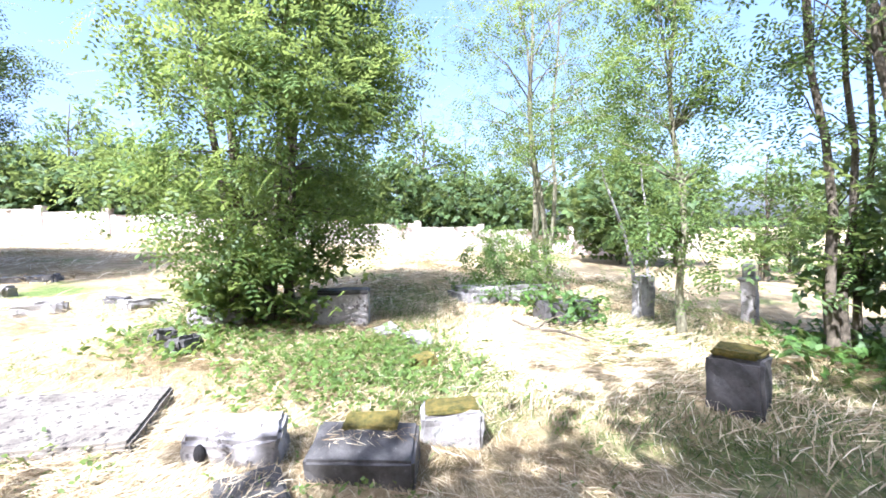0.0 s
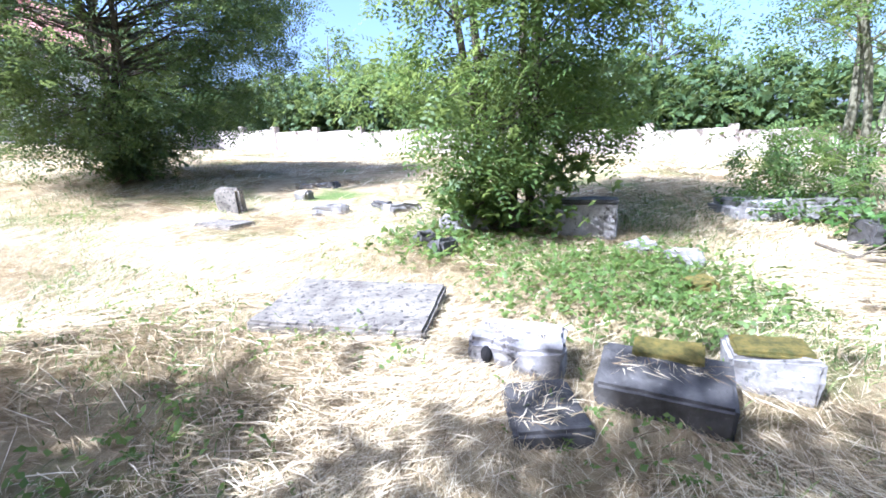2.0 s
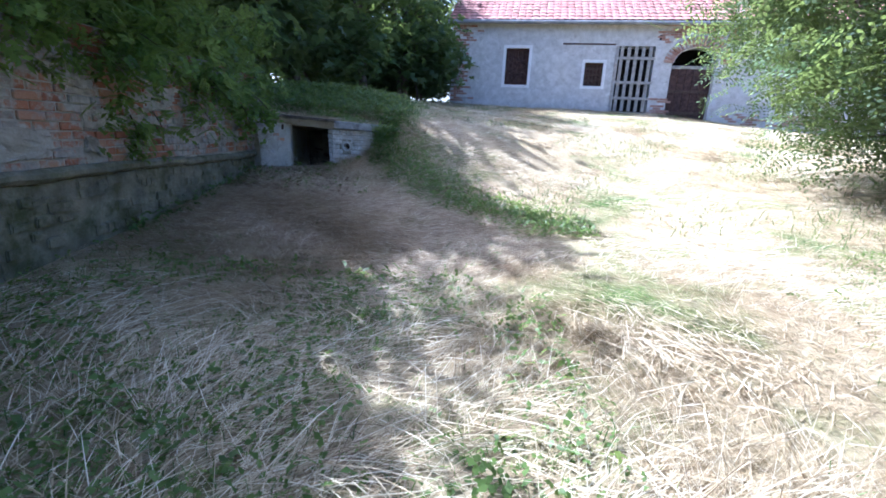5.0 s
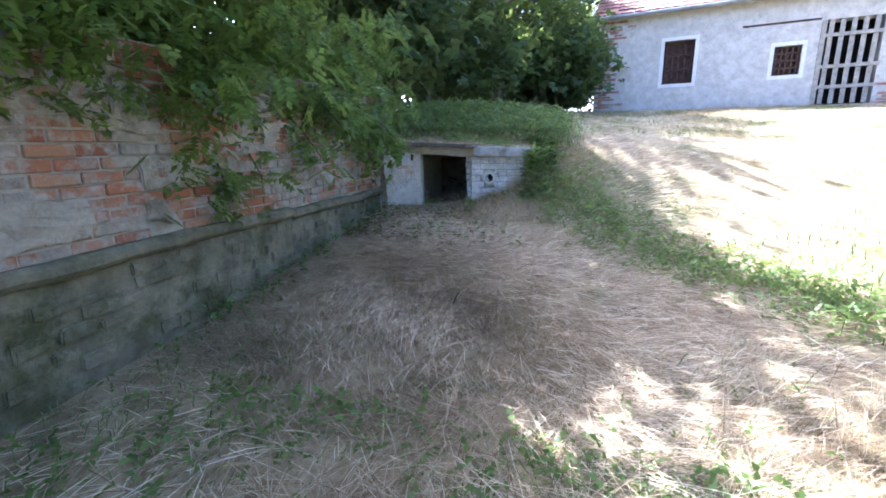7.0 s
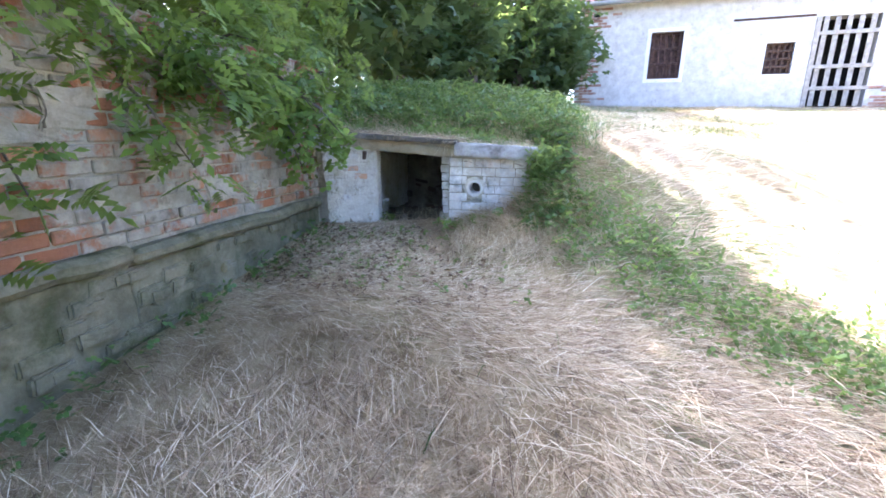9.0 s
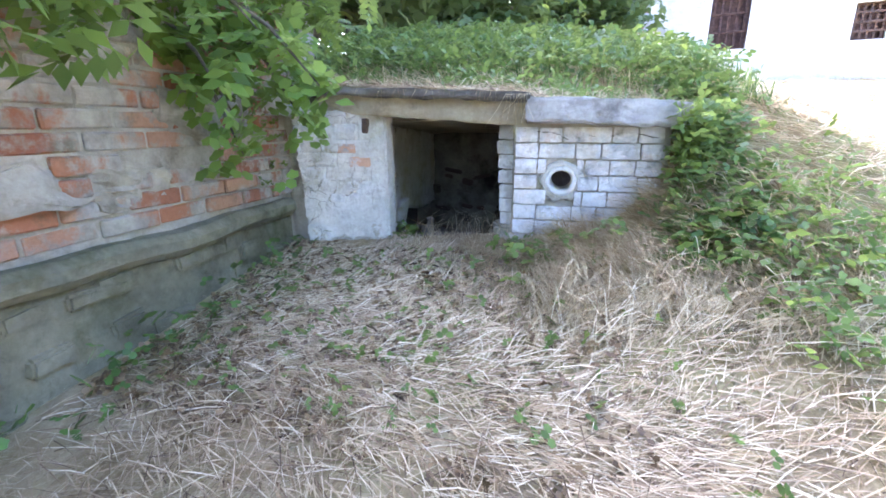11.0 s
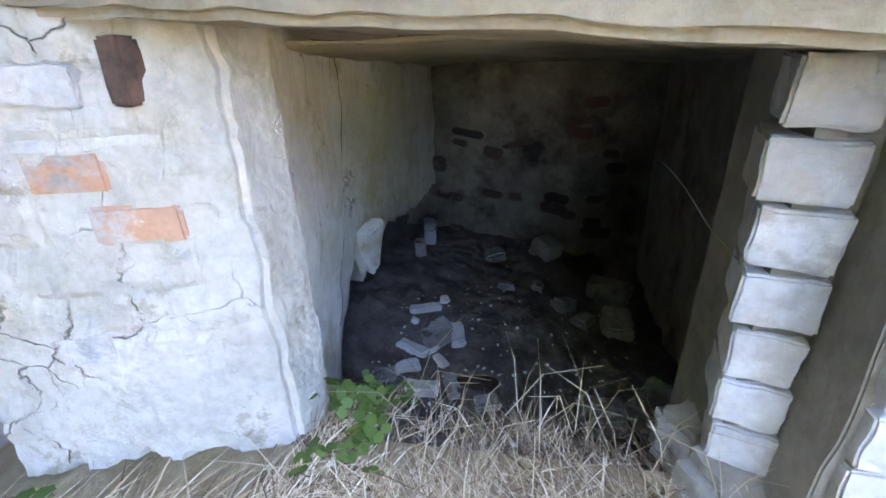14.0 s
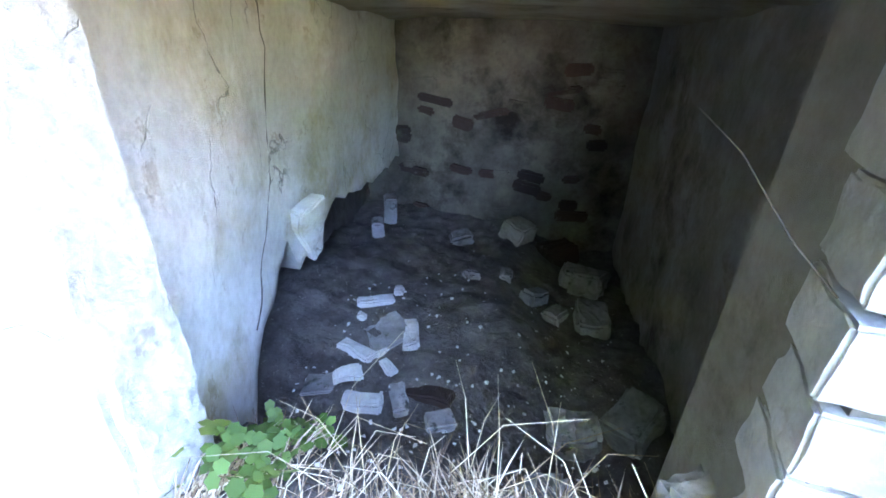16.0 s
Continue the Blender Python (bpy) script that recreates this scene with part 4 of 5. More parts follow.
for r in range(38):
    z = 0.85 + r * 0.078
    for k in range(1 + (r * 7 % 3 > 0) + (r % 5 == 0) + (r > 30)):
        if rng.random() < 0.25:
            continue
        bare(3.5 + 0.13 + (0.13 if r % 2 else 0) + k * 0.26, z)
for r in range(8):
    for k in range(10):
        x, z = 10.75 + k * 0.26 + (0.13 if r % 2 else 0), 3.28 + r * 0.078
        if rng.random() < 0.72 and math.hypot((x - 12.03) / 1.15, (z - 2.62) / 0.92) > 1.0:
            bare(x, z)
for r in range(9):
    for k in range(3):
        if rng.random() < 0.6:
            bare(10.75 + k * 0.2 + (0.1 if r % 2 else 0), 0.8 + r * 0.078)
for r in range(6):
    for k in range(14):
        if rng.random() < 0.5:
            bare(13.2 + k * 0.26 + (0.13 if r % 2 else 0), 0.62 + r * 0.078)

# ---- far garden wall ----
LINE = [(21.5, -29.0), (24.6, -23.5), (25.9, -18.7), (25.95, -15.1), (25.8, -7.5), (25.75, 0.0), (26.4, 6.0), (28.2, 12.0), (31.0, 18.0)]
garden = thing("wall_garden", (0, 0, 0), "low crumbling pinkish rendered boundary wall with pillars", "wall", kind="structure")
bays = []
for (ax, ay), (bx, by) in zip(LINE, LINE[1:]):
    n = max(1, round(math.dist((ax, ay), (bx, by)) / 3.4))
    for k in range(n):
        bays.append(((ax + (bx - ax) * k / n, ay + (by - ay) * k / n), (ax + (bx - ax) * (k + 1) / n, ay + (by - ay) * (k + 1) / n)))
for k, ((ax, ay), (bx, by)) in enumerate(bays):
    L, a = math.dist((ax, ay), (bx, by)), math.degrees(math.atan2(by - ay, bx - ax))
    z = min(gz(ax, ay), gz(bx, by))
    top = max(gz(ax, ay), gz(bx, by)) + 1.12
    bm = rough_box(L - 0.02, 0.28, top - z + 0.4, 9, 0.035, 0.03, k, 1.6)
    part("panel", bm, M_GARDENWALL, garden).matrix_basis = pose((ax + bx) / 2, (ay + by) / 2, z - 0.4, 0, 0, a)
    part("pillar", rough_box(0.36, 0.40, top - z + 0.56, 3, 0.02, 0.03, k + 50, 2), M_GARDENWALL, garden).matrix_basis = pose(ax, ay, z - 0.4, 0, 0, a)



# ---- gravestones ----
def stone(name, place, size, turn, material, label, category="gravestone", tilt=(0, 0), seed=0, amount=0.015, bevel=0.02, sink=0.05, group="gravestones"):
    ob = part(name, rough_box(*size, 5, amount, bevel, seed), material, None)
    z = place[2] if len(place) > 2 else gz(*place[:2]) - sink
    ob.matrix_basis = pose(place[0], place[1], z, tilt[0], tilt[1], turn)
    return tagged(ob, label, category, group)


stone("grave_slab", (4.80, -9.72, -0.70), (0.88, 1.26, 0.15), 5, M_SLAB, "pale lichen-spotted grave slab lying flat in hay", tilt=(2, -3), seed=1, amount=0.008)
stone("grave_block", (3.90, -11.16, -1.02), (0.45, 0.36, 0.33), 17, M_DARKSTONE, "small dark granite block strewn with hay", seed=2, amount=0.010, bevel=0.02)
stone("grave_block", (4.24, -11.76, -0.97), (0.40, 0.63, 0.36), -13, M_DARKSTONE, "dark granite block with moss on its top", tilt=(0, -9), seed=3, amount=0.010, bevel=0.02)
stone("moss_cushion", (4.36, -11.80, -0.60), (0.20, 0.34, 0.035), -13, M_MOSS, "cushion of brown-green moss on dark stone", "moss", (0, -9), 4, 0.02, 0.012, group="moss")
stone("grave_block", (4.58, -12.36), (0.30, 0.42, 0.32), -10, M_GREYSTONE, "mossy grey stone block sunk in grass", seed=5, amount=0.03, sink=0.10)
stone("moss_cushion", (4.58, -12.36, gz(4.58, -12.36) + 0.205), (0.26, 0.38, 0.04), -10, M_MOSS, "cushion of moss on a grey block", "moss", (0, 0), 6, 0.02, 0.015, group="moss")
stone("broken_stone", (4.42, -11.00), (0.30, 0.56, 0.27), -6, M_WHITESTONE, "broken white stone with a dark hole", tilt=(0, -10), seed=7, amount=0.04, bevel=0.03, sink=0.06)
# black ellipsoid set on the stone for the shade of its hole
bm = bmesh.new()
bmesh.ops.create_uvsphere(bm, u_segments=12, v_segments=8, radius=0.5, matrix=Matrix.Diagonal((0.06, 0.07, 0.11, 1)))
ob = part("stone_hole", bm, M_BLACK)
ob.matrix_basis = pose(4.255, -10.82, gz(4.3, -10.8) + 0.10)
tagged(ob, "dark worn hole in the broken white stone", "hole")
stone("mossy_stump", (4.80, -14.98), (0.42, 0.42, 0.54), 35, M_DARKSTONE, "square grey stone post under moss and ivy", seed=8, amount=0.03, bevel=0.03)
stone("moss_cushion", (4.80, -14.98, gz(4.80, -14.98) + 0.485), (0.36, 0.40, 0.06), 35, M_MOSS, "yellow-green moss on a stone post", "moss", (0, 0), 9, 0.03, 0.02, group="moss")
tomb = stone("tomb", (7.90, -11.50, -0.74), (0.34, 0.78, 0.50), -8, M_WHITESTONE, "white marble tomb stone with a dark weathered head", seed=10, amount=0.008)
part("cap", rough_box(0.35, 0.80, 0.06, 4, 0.012, 0.02, 11), M_DARKSTONE, tomb, "dark weathered cap").matrix_basis = pose(0, 0, 0.495)
stone("gravestone", (8.25, -5.76), (0.20, 0.54, 0.48), -6, M_SLAB, "short grey lichened gravestone leaning in dry grass", tilt=(0, -4), seed=12, amount=0.03, bevel=0.05)
stone("flat_stone", (7.35, -6.35), (0.45, 0.84, 0.10), -12, M_SLAB, "flat pale stone lying in the straw", "stone", seed=13, sink=0.03)
stone("white_rock", (7.85, -9.90), (0.36, 0.66, 0.30), 20, M_WHITESTONE, "broken pale rock at the foot of a tree", "stone", seed=14, amount=0.06, bevel=0.05, sink=0.08)
for k, (x, y, s) in enumerate(((10.85, -6.15, 0.5), (8.45, -7.52, 0.62), (8.70, -8.65, 0.62), (6.65, -9.92, 0.38), (7.30, -12.10, 0.5), (6.73, -12.42, 0.34), (9.0, -8.2, 0.42), (9.6, -6.3, 0.36), (10.8, -5.7, 0.4), (6.9, -9.6, 0.3))):
    stone("low_stone", (x, y), (s * 0.6, s * 0.95, 0.26 if k % 2 else 0.2), 25 * k, M_GREYSTONE if k % 3 else M_DARKSTONE, "low dark stump of a gravestone in the grass", "stone", (6 * (k % 3) - 6, 5), 20 + k, 0.05, 0.04, 0.10)
stone("moss_cushion", (6.02, -12.36), (0.26, 0.30, 0.16), 10, M_MOSS, "tuft of yellow moss on a buried stone", "moss", (0, 0), 15, 0.04, 0.04, group="moss")
stone("gravestone", (8.05, -16.35), (0.18, 0.40, 0.78), 20, M_GREYSTONE, "upright mossy stele wrapped in ivy", tilt=(2, 0), seed=31, amount=0.02)
bm = rough_box(0.20, 0.34, 0.80, 5, 0.02, 0.02, 33)
add_box(bm, -0.08, 0.08, -0.11, 0.11, 0.77, 1.02, 0.03)
add_box(bm, -0.13, 0.13, -0.20, 0.20, 0.74, 0.80, 0.015)
ob = part("gravestone", bm, M_WHITESTONE)
ob.matrix_basis = pose(7.6, -18.0, gz(7.6, -18.0) - 0.06, 2, 3, 35)
tagged(ob, "tall pale stele with a stepped top", "gravestone", "gravestones")
stone("grave_border", (7.80, -14.85), (0.36, 0.95, 0.40), 10, M_DARKSTONE, "dark grave block overgrown with ivy", seed=35, amount=0.03)
stone("grave_border", (9.40, -14.30), (0.9, 1.7, 0.32), 15, M_GREYSTONE, "low grave mound overgrown with ivy", seed=36, amount=0.05, bevel=0.08)
# fallen branch
z = gz(7.0, -14.2) + 0.05
co, fa = join([tube([(7.55, -13.9, z + 0.1), (7.2, -14.1, z + 0.02), (6.9, -14.3, z + 0.06), (6.55, -14.55, z)], [0.018, 0.025, 0.022, 0.01], 6),
               tube([(7.2, -14.1, z + 0.02), (7.3, -14.4, z + 0.15), (7.25, -14.6, z + 0.2)], [0.014, 0.01, 0.004], 5)])
tagged(raw_mesh("fallen_branch", co, fa, M_BARK), "dead brown branch lying in the grass", "branch")


# ---- trees ----
def tree(name, base, label, stems, crown, clumps, sprigs, template, leaf, bark=M_BARK, seed=0, spread=0.55, group="trees", droop=-0.25, size=(0.8, 1.3), cat="tree", ring=0.35):
    """stems: rows of (lean x, lean y, height, radius). crown: centre height, half width, half height."""
    rng = np.random.default_rng(seed)
    ob = thing(name, (base[0], base[1], base[2] if len(base) > 2 else gz(*base[:2]) - 0.05), label, cat, group)
    wood, tips = [], []
    for sx, sy, h, r in stems:
        bx, by = rng.uniform(-ring, ring, 2) * (len(stems) > 1)
        n = 9
        pts = [(bx + sx * (i / n) ** 1.2 + 0.05 * math.sin(i * 1.7 + sx) * (i > 0), by + sy * (i / n) ** 1.2 + 0.05 * math.cos(i * 1.3 + sy) * (i > 0), h * i / n) for i in range(n + 1)]
        wood.append(tube(pts, [r * (1.25 if i == 0 else 1 - 0.85 * i / n) for i in range(n + 1)], 8))
        tips.append((np.array(pts), r))
    cz, cw, ch = crown
    d = rng.normal(size=(clumps, 3))
    d /= np.linalg.norm(d, axis=1)[:, None]
    centre = d * (rng.uniform(0.35, 1.0, clumps) ** 0.5)[:, None] * (cw, cw, ch) + (0, 0, cz)
    centre[:, :2] += np.mean([p[0][-1][:2] for p in tips], axis=0) * np.clip(centre[:, 2:] / max(cz, 0.1), 0, 1) * 0.7
    for c in centre:
        pts, r = tips[rng.integers(len(tips))]
        k = int(np.clip(np.searchsorted(pts[:, 2], c[2] * 0.75), 1, 8))
        a = pts[k]
        mid = a * 0.5 + c * 0.5 + (0, 0, 0.10 * np.linalg.norm(c - a))
        wood.append(tube([a, mid, c], [r * 0.30 * (1 - k / 12), r * 0.16, 0.006], 5))
    co, fa = join(wood)
    raw_mesh("trunk", co, fa, bark, ob, True)
    which = rng.integers(0, clumps, sprigs)
    places = centre[which] + rng.normal(size=(sprigs, 3)) * (spread, spread, spread * 0.55)
    places[:, 2] = np.maximum(places[:, 2], 0.12)
    co, fa = scatter(template, places, turns(rng, sprigs, droop, 0.5), rng.uniform(*size, sprigs))
    raw_mesh("crown", co, fa, leaf, ob)
    return ob


FINE = pinnate(5, 0.060)
FEATHER, FEATHER_BIG, SPRAY, SPRAY_BIG = pinnate(5, 0.075), pinnate(4, 0.13), fan(3, 0.10), fan(4, 0.22)
tree("tree", (8.10, -10.45), "bushy young robinia among the graves", [(0.3, 0.2, 6.5, 0.09), (-0.5, 0.4, 6.0, 0.07), (0.6, -0.5, 6.2, 0.08), (-0.2, -0.9, 5.5, 0.06), (-0.5, -0.2, 6.4, 0.07)],
     (3.1, 1.75, 2.75), 110, 7200, FINE, M_LEAF, seed=1, spread=0.30, size=(0.9, 1.45))
tree("bush", (8.0, -10.4), "dense green undergrowth at the foot of a robinia", [(0.2, 0.2, 0.9, 0.02), (-0.4, -0.3, 0.9, 0.02), (0.3, -0.5, 0.8, 0.02)], (0.65, 0.95, 0.5), 30, 900, SPRAY, M_LEAF, seed=2, spread=0.24, cat="bush", group="bushes")
tree("tree", (10.4, -1.1), "dense robinia with hanging feathery leaves beside the house", [(0.2, 0.2, 8.0, 0.13), (-0.8, 0.4, 7.4, 0.10), (1.0, -0.5, 7.8, 0.11), (-0.4, -0.9, 7.0, 0.10)],
     (3.7, 4.0, 3.3), 260, 17000, FINE, M_LEAF_DARK, seed=3, spread=0.40, size=(1.1, 1.7))
tree("bush", (10.2, -1.3), "dark green undergrowth at the foot of a robinia", [(0.2, 0.2, 0.8, 0.02), (-0.4, -0.3, 0.9, 0.02)], (0.55, 0.75, 0.45), 26, 1000, SPRAY, M_LEAF_DARK, seed=4, spread=0.22, cat="bush", group="bushes")
tree("tree", (10.4, -15.65), "slender tree with three pale stems and thin leaves", [(0.1, 0.1, 7.5, 0.085), (-0.5, 0.9, 6.5, 0.07), (0.6, -0.5, 7.0, 0.06)], (4.6, 2.0, 2.7), 60, 1900, FINE, M_LEAF, M_BARK_PALE, 5, 0.40, size=(0.9, 1.5), ring=0.22)
tree("tree", (6.95, -16.2), "thin ivy-clad tree with bright leaves", [(0.1, 0.3, 6.5, 0.06)], (3.0, 0.7, 2.7), 50, 1300, FINE, M_LEAF, M_BARK_PALE, 6, 0.26, size=(0.8, 1.4))
tree("tree", (11.6, -19.0), "leaning thin pale birch-like tree", [(0.5, 1.9, 6.2, 0.05), (1.4, -0.5, 6.0, 0.04)], (5.0, 1.5, 1.6), 26, 600, FEATHER, M_LEAF, M_GREYSTONE, 7, 0.35)
tree("tree", (5.85, -17.6), "tall bare ivy-clad trunk", [(0.3, 0.7, 8.0, 0.06), (-0.1, 0.3, 7.6, 0.05), (0.6, 0.1, 8.2, 0.045), (-0.5, 0.5, 7.8, 0.045)], (4.6, 0.9, 3.6), 40, 900, FEATHER, M_LEAF, M_BARK, 8, 0.3)
tree("tree", (4.75, -17.2), "slanting dark trunk in the undergrowth", [(0.3, 1.0, 7.5, 0.06), (1.2, -0.8, 6.5, 0.06), (-0.8, 0.6, 6.0, 0.05)], (5.4, 1.6, 2.2), 34, 600, FEATHER, M_LEAF_DARK, M_BARK, 9, 0.35)
tree("bush", (5.3, -18.5), "dark thicket of leaves beside bare trunks", [(0.2, 0.2, 2.0, 0.04), (-0.4, -0.3, 2.2, 0.04)], (1.6, 1.3, 1.5), 60, 3200, SPRAY, M_LEAF_DARK, seed=10, spread=0.30, cat="bush", group="bushes", size=(0.9, 1.6))
tree("bush", (9.7, -14.9), "young green shrub on an overgrown grave", [(0.1, 0.2, 0.9, 0.015)], (0.8, 0.7, 0.5), 18, 420, FEATHER, M_LEAF, seed=12, spread=0.25, cat="bush", group="bushes")

# wood trees round the place, three kinds, copied
kinds = [tree("woodland_tree", (-4.1, -2.0), "dense green broadleaf tree in a thick wood", [(0.3, 0.2, 7.0, 0.16), (-0.8, 0.6, 6.0, 0.10)], (4.6, 2.3, 2.9), 80, 2900, SPRAY_BIG, M_LEAF_DARK, seed=20, spread=0.52, group="wood", size=(0.6, 1.1)),
         tree("woodland_tree", (30.5, -10.0), "dense green broadleaf tree in a thick wood", [(0.4, -0.3, 7.5, 0.16), (0.8, 0.4, 6.5, 0.10)], (4.2, 2.5, 3.6), 50, 2000, SPRAY_BIG, M_LEAF, seed=21, spread=0.50, group="wood", size=(0.5, 0.95)),
         tree("woodland_tree", (29.8, -16.0), "dense green broadleaf tree in a thick wood", [(-0.3, 0.3, 8.5, 0.17), (0.5, 0.4, 7.5, 0.10)], (4.8, 2.3, 4.2), 50, 2000, SPRAY_BIG, M_LEAF, seed=22, spread=0.50, group="wood", size=(0.5, 0.95))]
hedge = tree("hedge_shrub", (27.6, -3.0), "rounded dense shrub behind the boundary wall", [(0.2, 0.2, 2.2, 0.05), (-0.5, -0.4, 2.0, 0.05)], (1.7, 1.5, 1.25), 46, 1350, SPRAY_BIG, M_LEAF_DARK, seed=23, spread=0.36, cat="shrub", group="hedge", size=(0.6, 1.1))
rng = random.Random(8)


def wood(k, x, y, s=1.0):
    copy_thing(kinds[k % 3], pose(x, y, gz(x, y) - 0.1, 0, 0, rng.uniform(0, 360)) @ Matrix.Diagonal((s, s, s * rng.uniform(0.9, 1.1), 1)))


for k, (x, y) in enumerate(((28.8, -20.5), (23.0, -25.0), (17.5, -24.5), (13.0, -24.0), (9.0, -23.5), (32, -5.5), (33, -12), (31.5, -19), (25, -29), (14.5, -27), (8.5, -27), (4, -23.5), (32.5, -1.0), (34, 6), (37, 14), (32, 23), (26, 24))):
    wood(k + 1, x, y, rng.uniform(0.45, 0.6) if y < -20 else rng.uniform(0.75, 0.95))
for k, (x, y) in enumerate(((27.7, 0.2), (28.0, 2.8), (28.6, 5.4), (29.2, 7.8), (30.0, 10.4), (31.0, 13.0), (27.7, -6.0), (27.8, -8.8), (27.9, -11.6), (27.9, -14.4), (27.8, -17.2), (27.2, -20.0), (32.5, 16.0), (26.0, -23.2), (20.0, -23.5), (17.0, -22.0))):
    copy_thing(hedge, pose(x, y, gz(x, y) - 0.1, 0, 0, rng.uniform(0, 360)) @ Matrix.Diagonal((1.35, 1.35, rng.uniform(1.25, 1.75), 1)))
# behind the brick wall and round the house
for k, (x, y, s) in enumerate(((-3.4, -5.7, 0.90), (-3.1, -8.7, 1.05), (-2.6, -11.4, 1.18), (-4.2, -15.6, 1.0), (-5.5, -12.5, 1.1), (-3.0, -3.6, 0.77), (-2.8, -7.2, 0.95), (-3.15, 1.0, 0.84), (-3.25, 4.3, 0.98), (-2.6, 7.4, 1.08), (-0.8, 10.4, 1.0), (0.0, 13.8, 1.05), (-0.2, 18.2, 1.2), (-5.5, 5, 1.1), (-5, 10, 1.2), (-4, 15, 1.2),
                              (-6.5, -3, 1.1), (-6.5, -8, 1.1), (5.5, 30, 1.5), (11, 29.5, 1.5), (17, 28, 1.5), (25, 17, 1.2), (-1, 23, 1.5), (-3.0, -18, 1.0))):
    wood(0 if x < -1 and y < 8 else k, x, y, s)
for x, y in ((-2.6, 12.5), (-0.6, 15.5), (0.6, 20.5), (0.9, 14.6), (0.8, 17.2), (-2.2, 9.0), (-3.5, 17.5), (-0.5, 22.5), (-0.6, 18.5), (-3.6, 6.2), (-3.2, 3.2), (-3.6, 13.8)):
    copy_thing(hedge, pose(x, y, gz(x, y) - 0.1, 0, 0, rng.uniform(0, 360)) @ Matrix.Diagonal((1.3, 1.3, rng.uniform(0.9, 1.35), 1)))



# ---- shrub that hangs over the brick wall ----
def boughs(name, rows, label, n, spread, template, leaf, size, seed):
    """Boughs from over the wall: rows of (root, tip), leaves along them."""
    rng = np.random.default_rng(seed)
    ob = thing(name, rows[0][0], label, "shrub", "overhanging shrubs")
    o = np.array(rows[0][0], float)
    for root, tip in rows:
        a, b = np.array(root, float) - o, np.array(tip, float) - o
        mid = (a + b) / 2 + (0, 0, 0.22 * np.linalg.norm(b - a))
        co, fa = tube([a, (a + mid) / 2 + (0, 0, 0.03), mid, (mid + b) / 2 + (0, 0, 0.05), b], [0.022, 0.017, 0.012, 0.008, 0.003], 6)
        limb = raw_mesh("branch", co, fa, M_BARK, ob, True)
        t = rng.uniform(0.12, 1.05, n)[:, None]
        pl = ((1 - t) ** 2 * a + 2 * t * (1 - t) * mid + t * t * b + rng.normal(size=(n, 3)) * spread * (0.35 + 0.65 * t))
        co, fa = scatter(template, pl, turns(rng, n, -0.35, 0.45), rng.uniform(*size, n))
        raw_mesh("foliage", co, fa, leaf, limb)
    return ob


rows = []
rng = random.Random(2)
for y in np.arange(-8.5, 0.5, 0.42):
    x = wall_x(y)
    rows.append(((x - 0.5, y + rng.uniform(-0.2, 0.2), 1.1), (x + rng.uniform(0.05, 0.40), y + rng.uniform(-0.3, 0.3), rng.uniform(1.25, 1.9))))
    if y < -1.2:
        rows.append(((x - 0.6, y, 1.6), (x + rng.uniform(0.3, 0.95), y + rng.uniform(-0.4, 0.4), rng.uniform(2.1, 3.1))))
    if y < -2.6:
        rows.append(((x - 0.6, y, 1.5), (x + rng.uniform(0.15, 0.5), y + rng.uniform(-0.4, 0.4), rng.uniform(1.3, 1.9))))
        rows.append(((x - 0.7, y, 2.2), (x + rng.uniform(0.7, 1.7), y + rng.uniform(-0.4, 0.4), rng.uniform(2.7, 3.7))))
    rows.append(((x - 0.6, y, 1.2), (x + rng.uniform(-0.3, 0.3), y + rng.uniform(-0.4, 0.4), rng.uniform(2.0, 2.9))))
boughs("elder_bushes", rows, "dense green shrubs hanging over the brick wall", 125, 0.20, FEATHER_BIG, M_ELDER, (0.34, 0.66), 31)
boughs("elder_bough", [((-1.4, -2.4, 1.4), (-0.55, -2.2, 0.75)), ((-1.4, -2.9, 1.3), (-0.75, -2.9, 0.62)), ((-1.4, -3.6, 1.3), (-0.85, -3.7, 0.70)), ((-1.3, -1.5, 1.4), (-0.50, -1.45, 1.08)), ((-1.2, -1.0, 1.4), (-0.5, -0.85, 1.10)), ((-1.4, -2.0, 1.5), (-0.45, -1.9, 1.05)), ((-1.4, -3.2, 1.4), (-0.75, -3.3, 0.5))],
       "drooping elder bough with yellowing leaves before the wall", 55, 0.11, FEATHER_BIG, M_ELDER, (0.5, 0.8), 33)
boughs("maple_bough", [((-1.2, -0.75, 1.25), (-0.30, -0.76, 0.90)), ((-1.2, -0.6, 1.25), (-0.42, -0.70, 0.74)), ((-1.2, -0.9, 1.2), (-0.55, -1.0, 0.78)), ((-1.2, -0.5, 1.3), (-0.45, -0.55, 0.93)), ((-1.2, -0.8, 1.2), (-0.65, -0.85, 0.62))],
       "leafy bough in a sun-brightened green close before the cellar", 52, 0.075, lobed(3, 0.062), M_MAPLE_SUNLIT, (0.7, 1.3), 34)


# ---- grass and herbs ----
def roof_z(x, y):
    """The top of the roof slab and the cap."""
    return np.where(x < 0.52, 0.988 - 0.052 * (x + 1.06), 0.886 - 0.06 * (x - 0.51)) + 0.004


